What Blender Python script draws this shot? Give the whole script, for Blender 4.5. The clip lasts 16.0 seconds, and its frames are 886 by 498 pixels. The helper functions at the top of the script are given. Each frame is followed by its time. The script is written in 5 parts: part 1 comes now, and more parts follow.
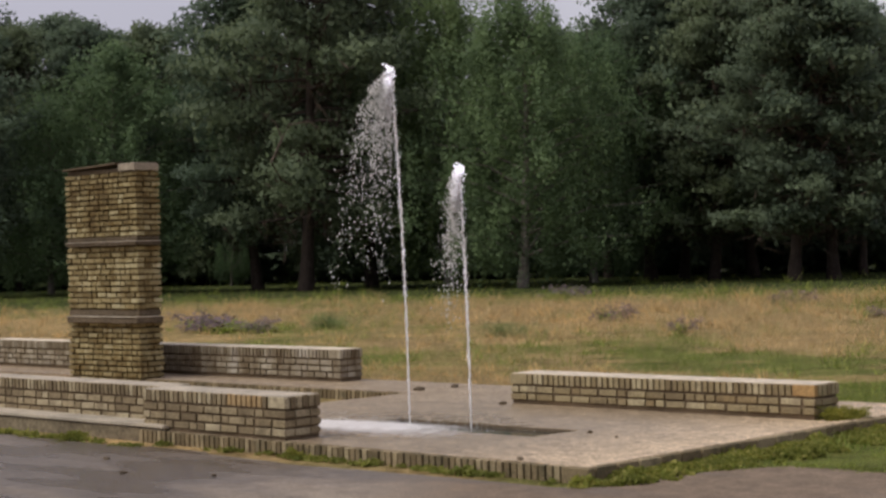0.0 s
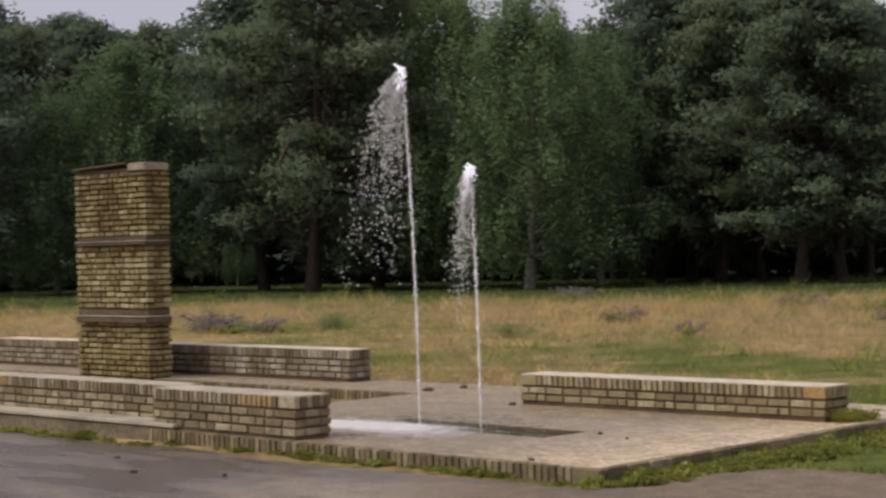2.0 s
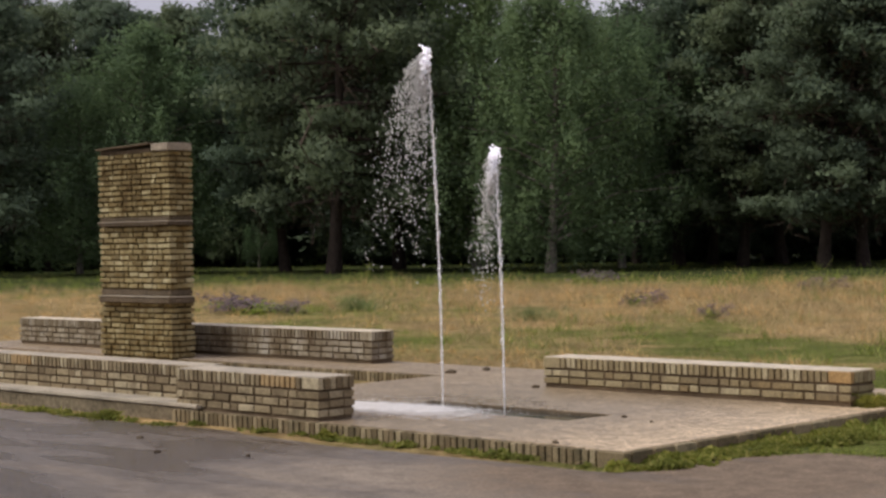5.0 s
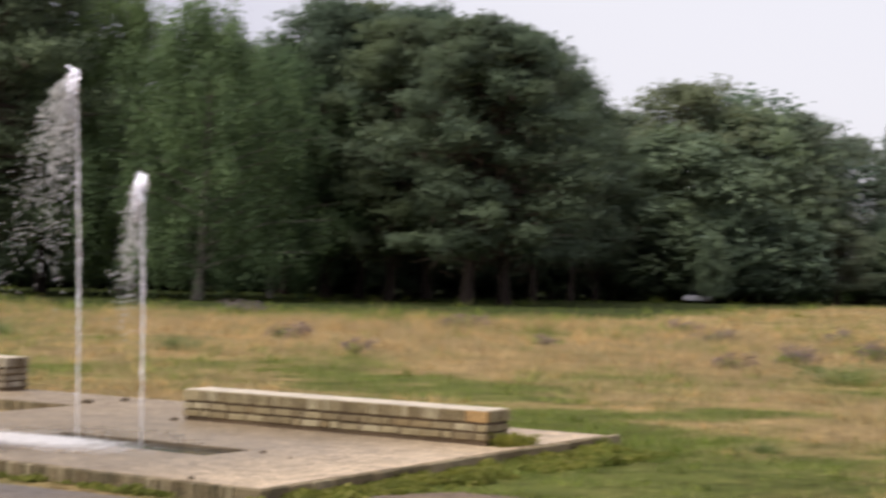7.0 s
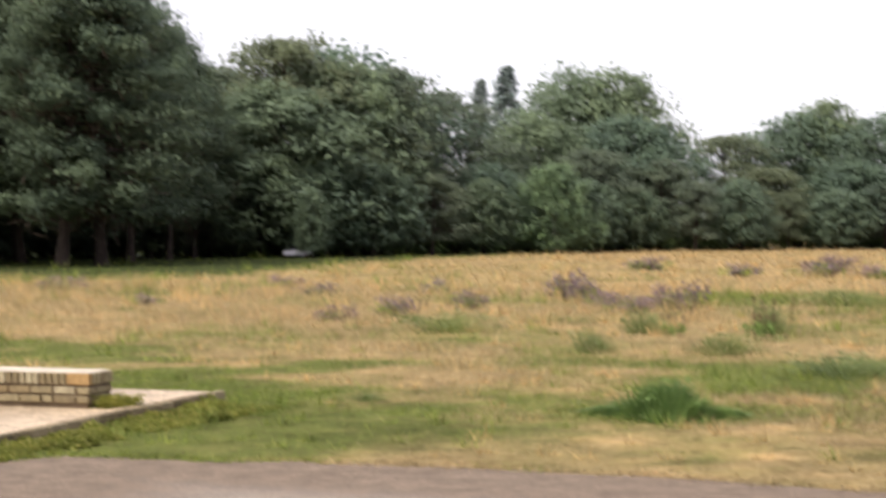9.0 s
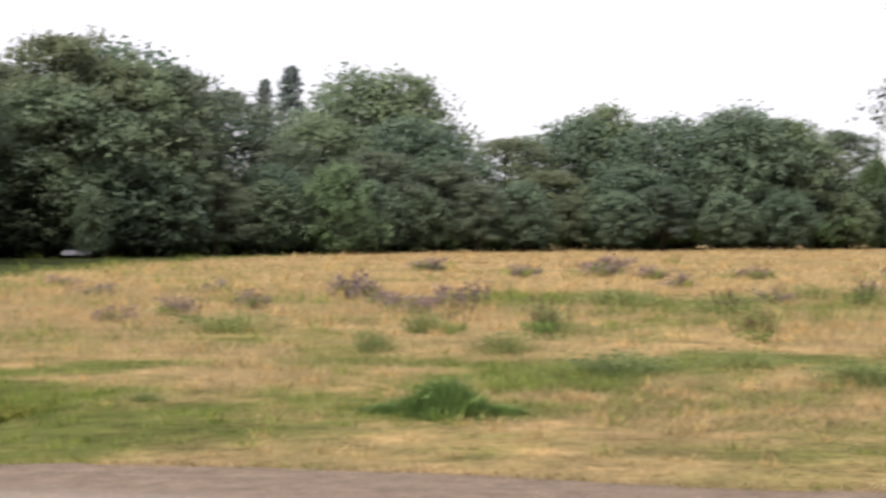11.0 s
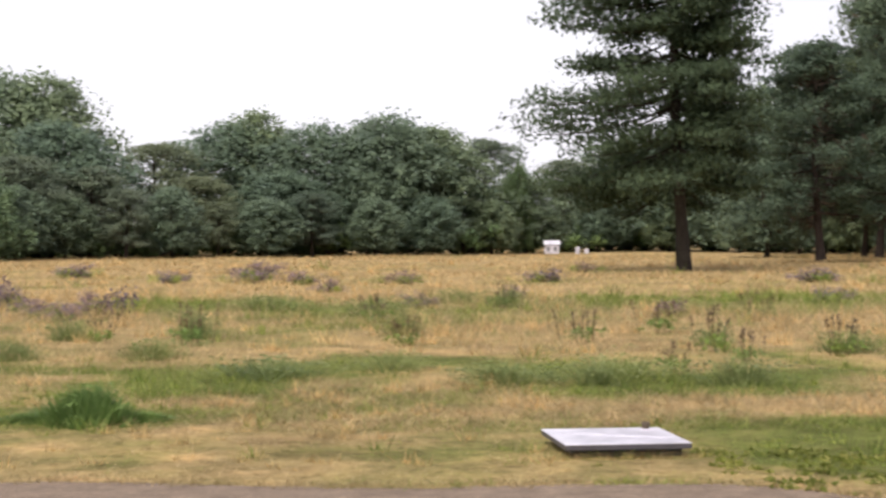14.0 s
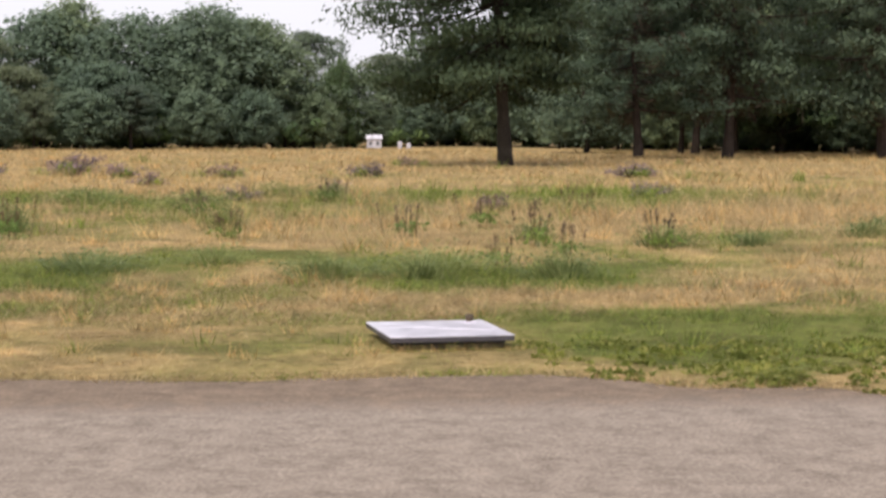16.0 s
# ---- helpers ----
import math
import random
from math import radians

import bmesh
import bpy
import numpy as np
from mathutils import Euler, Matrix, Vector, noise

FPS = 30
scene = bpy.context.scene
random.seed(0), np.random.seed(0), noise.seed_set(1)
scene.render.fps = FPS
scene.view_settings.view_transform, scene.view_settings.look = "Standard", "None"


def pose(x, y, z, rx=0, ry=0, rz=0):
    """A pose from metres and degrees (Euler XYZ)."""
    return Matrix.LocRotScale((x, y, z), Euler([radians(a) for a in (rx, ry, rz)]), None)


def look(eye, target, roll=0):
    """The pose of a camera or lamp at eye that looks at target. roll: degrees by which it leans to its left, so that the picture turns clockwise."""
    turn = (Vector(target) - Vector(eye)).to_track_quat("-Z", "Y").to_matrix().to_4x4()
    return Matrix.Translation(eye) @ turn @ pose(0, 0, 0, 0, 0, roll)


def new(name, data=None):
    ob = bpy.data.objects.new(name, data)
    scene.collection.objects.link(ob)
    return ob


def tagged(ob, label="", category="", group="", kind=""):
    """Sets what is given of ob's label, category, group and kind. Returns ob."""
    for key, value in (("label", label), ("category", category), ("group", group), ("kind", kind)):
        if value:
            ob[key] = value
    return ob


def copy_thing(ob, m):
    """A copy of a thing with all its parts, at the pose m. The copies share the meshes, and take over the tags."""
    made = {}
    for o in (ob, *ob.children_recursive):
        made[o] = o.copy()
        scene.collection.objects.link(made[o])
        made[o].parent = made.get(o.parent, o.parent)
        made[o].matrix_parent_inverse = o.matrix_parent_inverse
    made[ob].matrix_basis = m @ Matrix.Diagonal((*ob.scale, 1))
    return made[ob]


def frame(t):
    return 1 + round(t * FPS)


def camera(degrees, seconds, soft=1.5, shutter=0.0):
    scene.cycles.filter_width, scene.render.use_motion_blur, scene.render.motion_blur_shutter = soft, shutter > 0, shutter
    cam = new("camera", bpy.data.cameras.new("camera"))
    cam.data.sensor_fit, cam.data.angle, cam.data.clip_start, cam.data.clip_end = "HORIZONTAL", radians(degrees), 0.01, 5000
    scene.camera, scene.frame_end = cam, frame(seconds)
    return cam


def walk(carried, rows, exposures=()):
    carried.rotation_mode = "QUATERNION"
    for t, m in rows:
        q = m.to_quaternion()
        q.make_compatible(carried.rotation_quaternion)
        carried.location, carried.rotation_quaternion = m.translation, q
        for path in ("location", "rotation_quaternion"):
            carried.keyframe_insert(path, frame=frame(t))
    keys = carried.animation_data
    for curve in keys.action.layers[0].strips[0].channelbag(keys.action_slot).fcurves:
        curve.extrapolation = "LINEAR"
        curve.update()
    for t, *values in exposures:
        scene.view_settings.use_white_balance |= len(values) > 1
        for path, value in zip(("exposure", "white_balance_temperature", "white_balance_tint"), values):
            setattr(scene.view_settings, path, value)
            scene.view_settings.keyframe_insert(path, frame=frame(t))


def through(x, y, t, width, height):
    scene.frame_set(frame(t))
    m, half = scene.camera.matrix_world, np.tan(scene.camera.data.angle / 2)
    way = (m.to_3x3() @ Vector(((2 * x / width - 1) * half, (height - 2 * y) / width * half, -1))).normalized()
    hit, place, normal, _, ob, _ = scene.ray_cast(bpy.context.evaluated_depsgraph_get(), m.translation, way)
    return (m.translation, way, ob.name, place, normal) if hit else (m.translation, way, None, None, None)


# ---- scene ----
LENS = 29.23
# seconds, place, turn (degrees)
PATH = [
    (0.0, 7.289, -9.041, 1.600, 90.12, 1.49, 43.59),
    (0.5, 7.297, -9.055, 1.600, 90.51, 1.34, 43.53),
    (1.0, 7.296, -9.063, 1.595, 90.40, 1.18, 43.34),
    (1.5, 7.280, -9.064, 1.591, 90.22, 1.24, 43.37),
    (2.0, 7.261, -9.070, 1.594, 90.17, 1.26, 43.79),
    (2.5, 7.253, -9.086, 1.584, 90.03, 1.61, 44.94),
    (3.0, 7.245, -9.094, 1.589, 90.04, 1.40, 45.30),
    (3.2, 7.243, -9.092, 1.589, 90.27, 1.35, 45.32),
    (5.3, 7.196, -9.052, 1.586, 89.48, 0.85, 44.27),
    (5.5, 7.194, -9.048, 1.586, 89.48, 0.83, 44.02),
    (6.0, 7.167, -8.995, 1.596, 89.82, 0.34, 41.69),
    (6.5, 7.142, -8.951, 1.603, 90.54, -1.36, 36.52),
    (7.0, 7.155, -8.965, 1.623, 90.62, -1.25, 32.67),
    (7.5, 7.139, -8.995, 1.624, 91.46, -0.49, 28.41),
    (8.0, 7.151, -8.988, 1.621, 91.63, -0.91, 24.03),
    (8.5, 7.149, -8.989, 1.615, 91.06, -0.14, 21.52),
    (9.0, 7.155, -8.993, 1.612, 89.27, 0.27, 19.21),
    (9.2, 7.158, -8.998, 1.617, 88.86, 0.36, 18.54),
    (11.3, 7.208, -9.000, 1.589, 89.40, -0.10, 10.54),
    (11.5, 7.213, -9.000, 1.587, 89.46, -0.16, 9.55),
    (12.0, 7.206, -9.009, 1.581, 89.52, 0.23, 7.39),
    (12.5, 7.217, -9.031, 1.581, 89.52, 0.21, 5.28),
    (13.0, 7.222, -9.042, 1.580, 89.44, 0.52, 3.26),
    (13.5, 7.233, -9.040, 1.583, 89.49, -0.07, 1.61),
    (14.0, 7.243, -9.055, 1.579, 89.48, 0.13, 0.23),
    (14.5, 7.256, -9.056, 1.576, 88.83, -0.06, -1.04),
    (15.0, 7.249, -9.049, 1.572, 87.96, -0.51, -3.26),
    (15.5, 7.222, -9.045, 1.568, 86.96, -0.66, -5.57),
    (16.0, 7.216, -9.046, 1.572, 85.93, -0.33, -5.76),
]
cam = camera(LENS, 16.0, soft=2.6, shutter=0.9)
walk(cam, [(t, pose(*p)) for t, *p in PATH],
     exposures=[(0.0, -0.13), (5.5, -0.06), (6.5, 0.12), (7.5, 0.52), (9.0, 0.73), (12.5, 0.62), (14.5, 0.60), (16.0, 0.48)])

# ---------------------------------------------------------------- light: overcast summer day
SUN_EL, SUN_AZ = radians(52), radians(212)
world = bpy.data.worlds.new("sky")
scene.world = world
world.use_nodes = True
wn, wl = world.node_tree.nodes, world.node_tree.links
sky = wn.new("ShaderNodeTexSky")
sky.sky_type, sky.sun_disc = "NISHITA", False
sky.sun_elevation, sky.sun_rotation = SUN_EL, SUN_AZ
sky.air_density, sky.dust_density = 1.0, 4.0
cloud = wn.new("ShaderNodeMix")
cloud.data_type = "RGBA"
cloud.inputs[0].default_value = 0.86
# the cloud cover is thinner and whiter over the middle of the wood
view_dir = wn.new("ShaderNodeTexCoord")
toward = wn.new("ShaderNodeVectorMath")
toward.operation = "DOT_PRODUCT"
toward.inputs[1].default_value = (-0.18, 0.95, 0.26)
wl.new(view_dir.outputs["Generated"], toward.inputs[0])
thin = wn.new("ShaderNodeMapRange")
thin.interpolation_type = "SMOOTHERSTEP"
for i_, v_ in ((1, 0.80), (2, 0.985), (3, 0.0), (4, 1.0)):
    thin.inputs[i_].default_value = v_
wl.new(toward.outputs["Value"], thin.inputs[0])
deck = wn.new("ShaderNodeMix")
deck.data_type = "RGBA"
deck.inputs[6].default_value, deck.inputs[7].default_value = (5.9, 5.7, 6.7, 1), (7.8, 7.6, 8.2, 1)
wl.new(thin.outputs[0], deck.inputs[0])
wl.new(deck.outputs[2], cloud.inputs[7])
wl.new(sky.outputs[0], cloud.inputs[6])
wl.new(cloud.outputs[2], wn["Background"].inputs[0])
wn["Background"].inputs[1].default_value = 0.1
sun = new("sun", bpy.data.lights.new("sun", "SUN"))
sun.data.energy, sun.data.angle, sun.data.color = 2.4, radians(40), (1.0, 0.95, 0.87)
sun.matrix_world = look((0, 0, 40), (40 * math.sin(SUN_AZ) * -1 * math.cos(SUN_EL), 40 * math.cos(SUN_AZ) * -1 * math.cos(SUN_EL), 40 - 40 * math.sin(SUN_EL)))


# ---------------------------------------------------------------- materials
def material(name, rough=0.8, metal=0.0):
    m = bpy.data.materials.new(name)
    m.use_nodes = True
    b = m.node_tree.nodes["Principled BSDF"]
    b.inputs["Roughness"].default_value, b.inputs["Metallic"].default_value = rough, metal
    return m, m.node_tree.nodes, m.node_tree.links, b


def noise_node(n, l, scale, detail=4.0, coord="Object", rough=0.6):
    tc = n.new("ShaderNodeTexCoord")
    t = n.new("ShaderNodeTexNoise")
    t.inputs["Scale"].default_value, t.inputs["Detail"].default_value, t.inputs["Roughness"].default_value = scale, detail, rough
    if coord == "World":
        g = n.new("ShaderNodeNewGeometry")
        l.new(g.outputs["Position"], t.inputs["Vector"])
    else:
        l.new(tc.outputs[coord], t.inputs["Vector"])
    return t


def ramp(n, l, source, stops):
    r = n.new("ShaderNodeValToRGB")
    e = r.color_ramp.elements
    while len(e) < len(stops):
        e.new(0.5)
    for k, (p, c) in zip(e, stops):
        k.position, k.color = p, (*c, 1)
    l.new(source, r.inputs[0])
    return r


def mix(n, l, fac, a, b, mode="MIX"):
    x = n.new("ShaderNodeMix")
    x.data_type, x.blend_type = "RGBA", mode
    for i, v in ((0, fac), (6, a), (7, b)):
        if hasattr(v, "is_linked"):
            l.new(v, x.inputs[i])
        else:
            x.inputs[i].default_value = v if i == 0 else (*v, 1)
    return x.outputs[2]


def bump(n, l, b, source, strength=0.4, distance=0.01):
    k = n.new("ShaderNodeBump")
    k.inputs["Strength"].default_value, k.inputs["Distance"].default_value = strength, distance
    l.new(source, k.inputs["Height"])
    l.new(k.outputs[0], b.inputs["Normal"])


def brick_material(name, stops, rough=0.85, stain=(0.10, 0.085, 0.06), amount=0.6, streaks=False):
    m, n, l, b = material(name, rough)
    b.inputs["Specular IOR Level"].default_value = 0.2
    oi = n.new("ShaderNodeObjectInfo")
    base = ramp(n, l, oi.outputs["Random"], stops).outputs[0]
    grain = noise_node(n, l, 55, 5, "World")
    blot = noise_node(n, l, 6.5, 5, "World")
    g = ramp(n, l, grain.outputs[0], [(0.3, (0.62, 0.62, 0.62)), (0.7, (1.15, 1.15, 1.15))]).outputs[0]
    c = mix(n, l, 1.0, base, g, "MULTIPLY")
    s = ramp(n, l, blot.outputs[0], [(0.48, (0, 0, 0)), (0.72, (amount, amount, amount))]).outputs[0]
    c = mix(n, l, s, c, stain)
    if streaks:                              # rain streaks and bleached patches
        run = noise_node(n, l, 3.2, 5, "World", 0.65)
        mp = n.new("ShaderNodeMapping")
        mp.inputs["Scale"].default_value = (1.0, 1.0, 0.38)
        l.new(run.inputs["Vector"].links[0].from_socket, mp.inputs["Vector"])
        l.new(mp.outputs[0], run.inputs["Vector"])
        c = mix(n, l, 1.0, c, ramp(n, l, run.outputs[0], [(0.34, (0.50, 0.43, 0.36)), (0.5, (0.95, 0.93, 0.92)), (0.66, (1.14, 1.16, 1.3))]).outputs[0], "MULTIPLY")
    l.new(c, b.inputs["Base Color"])
    bump(n, l, b, grain.outputs[0], 0.7, 0.006)
    return m


def plain(name, colour, rough=0.85, scale=20, spread=0.35, strength=0.5, dist=0.006, coarse=2.0):
    m, n, l, b = material(name, rough)
    b.inputs["Specular IOR Level"].default_value = 0.12 if rough > 0.8 else 0.5
    g = noise_node(n, l, scale, 6, "World")
    k = noise_node(n, l, coarse, 4, "World")
    lo, hi = [c * (1 - spread) for c in colour], [min(1, c * (1 + spread)) for c in colour]
    c = ramp(n, l, g.outputs[0], [(0.3, lo), (0.7, hi)]).outputs[0]
    v = ramp(n, l, k.outputs[0], [(0.35, (0.72, 0.72, 0.72)), (0.65, (1.12, 1.1, 1.08))]).outputs[0]
    l.new(mix(n, l, 1.0, c, v, "MULTIPLY"), b.inputs["Base Color"])
    bump(n, l, b, g.outputs[0], strength, dist)
    return m


def leaf_material(name, a, b_, c_, through=0.25, rough=0.6, clump=False):
    m, n, l, b = material(name, rough)
    g = n.new("ShaderNodeNewGeometry")
    oi = n.new("ShaderNodeObjectInfo")
    if clump:       # needles and leaves of one crown are alike
        a, c_ = [0.25 * p + 0.75 * q for p, q in zip(a, b_)], [0.25 * p + 0.75 * q for p, q in zip(c_, b_)]
    base = ramp(n, l, g.outputs["Random Per Island"], [(0.0, a), (0.55, b_), (1.0, c_)]).outputs[0]
    tint = ramp(n, l, oi.outputs["Random"], [(0.0, (0.82, 0.87, 0.9)), (0.5, (1, 1, 1)), (1.0, (1.16, 1.1, 0.92))]).outputs[0]
    col = mix(n, l, 1.0, base, tint, "MULTIPLY")
    if clump:
        k = noise_node(n, l, 0.7, 3, "Object")
        v = ramp(n, l, k.outputs[0], [(0.36, (0.82, 0.83, 0.86)), (0.64, (1.16, 1.15, 1.06))]).outputs[0]
        col = mix(n, l, 1.0, col, v, "MULTIPLY")
    else:                                    # tufts differ in tone from place to place
        k = noise_node(n, l, 1.7, 5, "World", 0.7)
        v = ramp(n, l, k.outputs[0], [(0.34, (0.58, 0.62, 0.62)), (0.5, (0.95, 0.95, 0.95)), (0.66, (1.30, 1.24, 1.18))]).outputs[0]
        col = mix(n, l, 1.0, col, v, "MULTIPLY")
    l.new(col, b.inputs["Base Color"])
    b.inputs["Specular IOR Level"].default_value = 0.05
    t = n.new("ShaderNodeBsdfTranslucent")
    l.new(mix(n, l, 1.0, col, (through, through, through), "MULTIPLY") if clump else col, t.inputs[0])
    x = n.new("ShaderNodeAddShader")         # thin leaves: what they reflect and what they let through add up
    l.new(b.outputs[0], x.inputs[0])
    l.new(t.outputs[0], x.inputs[1])
    l.new(x.outputs[0], n["Material Output"].inputs[0])
    return m


M_BRICK = brick_material("yellow_brick", [(0.0, (0.225, 0.172, 0.093)), (0.3, (0.308, 0.245, 0.133)), (0.7, (0.401, 0.331, 0.19)), (0.93, (0.517, 0.447, 0.283)), (1.0, (0.275, 0.202, 0.101))], 0.85, (0.15, 0.115, 0.075), 0.6)
M_PILLAR = brick_material("weathered_brick", [(0.0, (0.194, 0.153, 0.072)), (0.25, (0.291, 0.235, 0.113)), (0.7, (0.397, 0.334, 0.169)), (1.0, (0.529, 0.473, 0.271))], 0.9, (0.18, 0.12, 0.04), 0.9, True)
M_POOL = brick_material("dirty_yellow_brick", [(0.0, (0.19, 0.145, 0.085)), (0.3, (0.27, 0.21, 0.125)), (0.7, (0.36, 0.29, 0.175)), (1.0, (0.50, 0.425, 0.28))], 0.88, (0.13, 0.10, 0.06), 0.85)
M_WASH = brick_material("washed_brick", [(0.0, (0.262, 0.221, 0.148)), (0.5, (0.349, 0.302, 0.211)), (1.0, (0.454, 0.41, 0.301))], 0.9, (0.22, 0.18, 0.13), 0.6, True)
M_ORANGE = brick_material("orange_brick", [(0.0, (0.42, 0.265, 0.11)), (1.0, (0.48, 0.31, 0.14))], 0.85, (0.2, 0.13, 0.06), 0.4)
M_TAN = brick_material("tan_brick", [(0.0, (0.40, 0.27, 0.13)), (1.0, (0.50, 0.36, 0.19))], 0.85, (0.2, 0.13, 0.06), 0.5)
M_MORTAR = plain("mortar", (0.135, 0.098, 0.062), 0.95, 60, 0.4)
M_STONE = plain("stone_slab", (0.135, 0.105, 0.072), 0.95, 40, 0.45)
M_EDGE = brick_material("dirty_edge_brick", [(0.0, (0.165, 0.125, 0.069)), (0.5, (0.273, 0.211, 0.122)), (1.0, (0.412, 0.335, 0.203))], 0.85, (0.08, 0.075, 0.045), 0.7)
M_DIRTY = plain("mossy_concrete", (0.215, 0.178, 0.12), 0.9, 25, 0.45)
M_JOINT = plain("mossy_joint", (0.105, 0.075, 0.034), 0.95, 18, 0.5, 0.5, 0.006, 1.6)
# wall tops paler than their bricks: light from above put into the colour
M_LITTOP = plain("lit_top_pale", (0.66, 0.57, 0.44), 0.7, 45, 0.22, 0.5, 0.004, 5.0)
M_LITTOP_DULL = plain("lit_top_dull", (0.47, 0.405, 0.315), 0.75, 45, 0.3, 0.5, 0.004, 3.0)
M_PALE = plain("pale_block", (0.40, 0.34, 0.26), 0.85, 30, 0.3)
M_LEDGE = plain("pale_ledge", (0.44, 0.385, 0.30), 0.8, 35, 0.25)
M_PAVE, n, l, b = material("wet_paving", 0.45)
b.inputs["Specular IOR Level"].default_value = 0.35
_g = noise_node(n, l, 24, 8, "World", 0.72)
_p = noise_node(n, l, 5.5, 7, "World", 0.75)
_c = ramp(n, l, _g.outputs[0], [(0.32, (0.12, 0.088, 0.055)), (0.5, (0.335, 0.26, 0.177)), (0.68, (0.58, 0.47, 0.345))]).outputs[0]
_v = ramp(n, l, _p.outputs[0], [(0.34, (0.74, 0.71, 0.68)), (0.5, (0.99, 0.98, 0.96)), (0.66, (1.16, 1.15, 1.14))]).outputs[0]
_pp = n.new("ShaderNodeNewGeometry")
_dd = n.new("ShaderNodeVectorMath")
_dd.operation = "DISTANCE"
_dd.inputs[1].default_value = (-3.3, 1.5, 0.1)
l.new(_pp.outputs["Position"], _dd.inputs[0])
_dn = n.new("ShaderNodeMath")              # wet round the jets
_dn.operation = "MULTIPLY_ADD"
_dn.inputs[1].default_value = 1.6
l.new(_p.outputs[0], _dn.inputs[0])
l.new(_dd.outputs["Value"], _dn.inputs[2])
_ps = n.new("ShaderNodeSeparateXYZ")
l.new(_pp.outputs["Position"], _ps.inputs[0])
_dx = n.new("ShaderNodeMath")
_dx.operation = "MULTIPLY_ADD"
_dx.inputs[1].default_value = 1.4
l.new(_p.outputs[0], _dx.inputs[0])
l.new(_ps.outputs[0], _dx.inputs[2])
_dr = n.new("ShaderNodeMapRange")          # bleached and dry along the open side
for _i, _val in ((1, -0.9), (2, 0.6), (3, 0.0), (4, 1.0)):
    _dr.inputs[_i].default_value = _val
l.new(_dx.outputs[0], _dr.inputs[0])
_wc = mix(n, l, 1.0, _c, _v, "MULTIPLY")
_bt = n.new("ShaderNodeTexBrick")          # courses of small clinkers
for _nm, _val in (("Color1", (1.22, 1.18, 1.12, 1)), ("Color2", (0.80, 0.77, 0.73, 1)), ("Mortar", (0.45, 0.40, 0.34, 1)), ("Scale", 1.0), ("Mortar Size", 0.006), ("Brick Width", 0.22), ("Row Height", 0.11), ("Bias", 0.1)):
    _bt.inputs[_nm].default_value = _val
l.new(_pp.outputs["Position"], _bt.inputs["Vector"])
_wc = mix(n, l, 0.5, _wc, _bt.outputs["Color"], "MULTIPLY")
l.new(mix(n, l, _dr.outputs[0], _wc, mix(n, l, 1.0, _wc, (1.75, 1.74, 1.72), "MULTIPLY")), b.inputs["Base Color"])
_wr = n.new("ShaderNodeMapRange")
for _i, _val in ((1, 0.8), (2, 4.5), (3, 0.0), (4, 1.0)):
    _wr.inputs[_i].default_value = _val
l.new(_dn.outputs[0], _wr.inputs[0])
l.new(ramp(n, l, _wr.outputs[0], [(0.1, (0.2, 0.2, 0.2)), (0.8, (0.5, 0.5, 0.5))]).outputs[0], b.inputs["Roughness"])
bump(n, l, b, _g.outputs[0], 0.6, 0.006)

M_ROAD, n, l, b = material("gravel_path", 0.9)
_g = noise_node(n, l, 45, 6, "World", 0.7)
_k = noise_node(n, l, 0.9, 3, "World", 0.5)
_km = n.new("ShaderNodeMapping")           # wheel-worn streaks run along the path
_km.inputs["Scale"].default_value = (0.45, 1.9, 1)
l.new(_k.inputs["Vector"].links[0].from_socket, _km.inputs["Vector"])
l.new(_km.outputs[0], _k.inputs["Vector"])
_f = noise_node(n, l, 4.5, 7, "World", 0.75)
_c = ramp(n, l, _g.outputs[0], [(0.3, (0.16, 0.125, 0.094)), (0.5, (0.275, 0.224, 0.172)), (0.7, (0.415, 0.348, 0.275))]).outputs[0]
_v = ramp(n, l, _f.outputs[0], [(0.36, (0.66, 0.63, 0.61)), (0.62, (1.14, 1.13, 1.15))]).outputs[0]
_dry = mix(n, l, 1.0, _c, _v, "MULTIPLY")
_pos0 = n.new("ShaderNodeNewGeometry")
_sep0 = n.new("ShaderNodeSeparateXYZ")
l.new(_pos0.outputs["Position"], _sep0.inputs[0])
_ey = n.new("ShaderNodeMapRange")          # brown soil washed onto the path from the meadow
for _i, _val in ((1, 0.15), (2, 1.35), (3, 0.0), (4, 0.85)):
    _ey.inputs[_i].default_value = _val
l.new(_sep0.outputs[1], _ey.inputs[0])
_em = n.new("ShaderNodeMath")
_em.operation = "ADD"
_ec = n.new("ShaderNodeVectorMath")        # and trodden bare beside the terrace corner
_ec.operation = "DISTANCE"
_ec.inputs[1].default_value = (0.5, 0.2, 0.0)
l.new(_pos0.outputs["Position"], _ec.inputs[0])
_er = n.new("ShaderNodeMapRange")
for _i, _val in ((1, 2.2), (2, 0.6), (3, 0.0), (4, 0.7)):
    _er.inputs[_i].default_value = _val
l.new(_ec.outputs["Value"], _er.inputs[0])
_ex = n.new("ShaderNodeMath")
_ex.operation = "MAXIMUM"
l.new(_ey.outputs[0], _ex.inputs[0])
l.new(_er.outputs[0], _ex.inputs[1])
l.new(_ex.outputs[0], _em.inputs[0])
l.new(_f.outputs[0], _em.inputs[1])
_soil = ramp(n, l, _em.outputs[0], [(0.55, (0, 0, 0)), (0.9, (1, 1, 1))]).outputs[0]
_dry = mix(n, l, _soil, _dry, mix(n, l, 1.0, _dry, (0.70, 0.62, 0.53), "MULTIPLY"))
_pos = n.new("ShaderNodeNewGeometry")
_sep = n.new("ShaderNodeSeparateXYZ")
l.new(_pos.outputs["Position"], _sep.inputs[0])
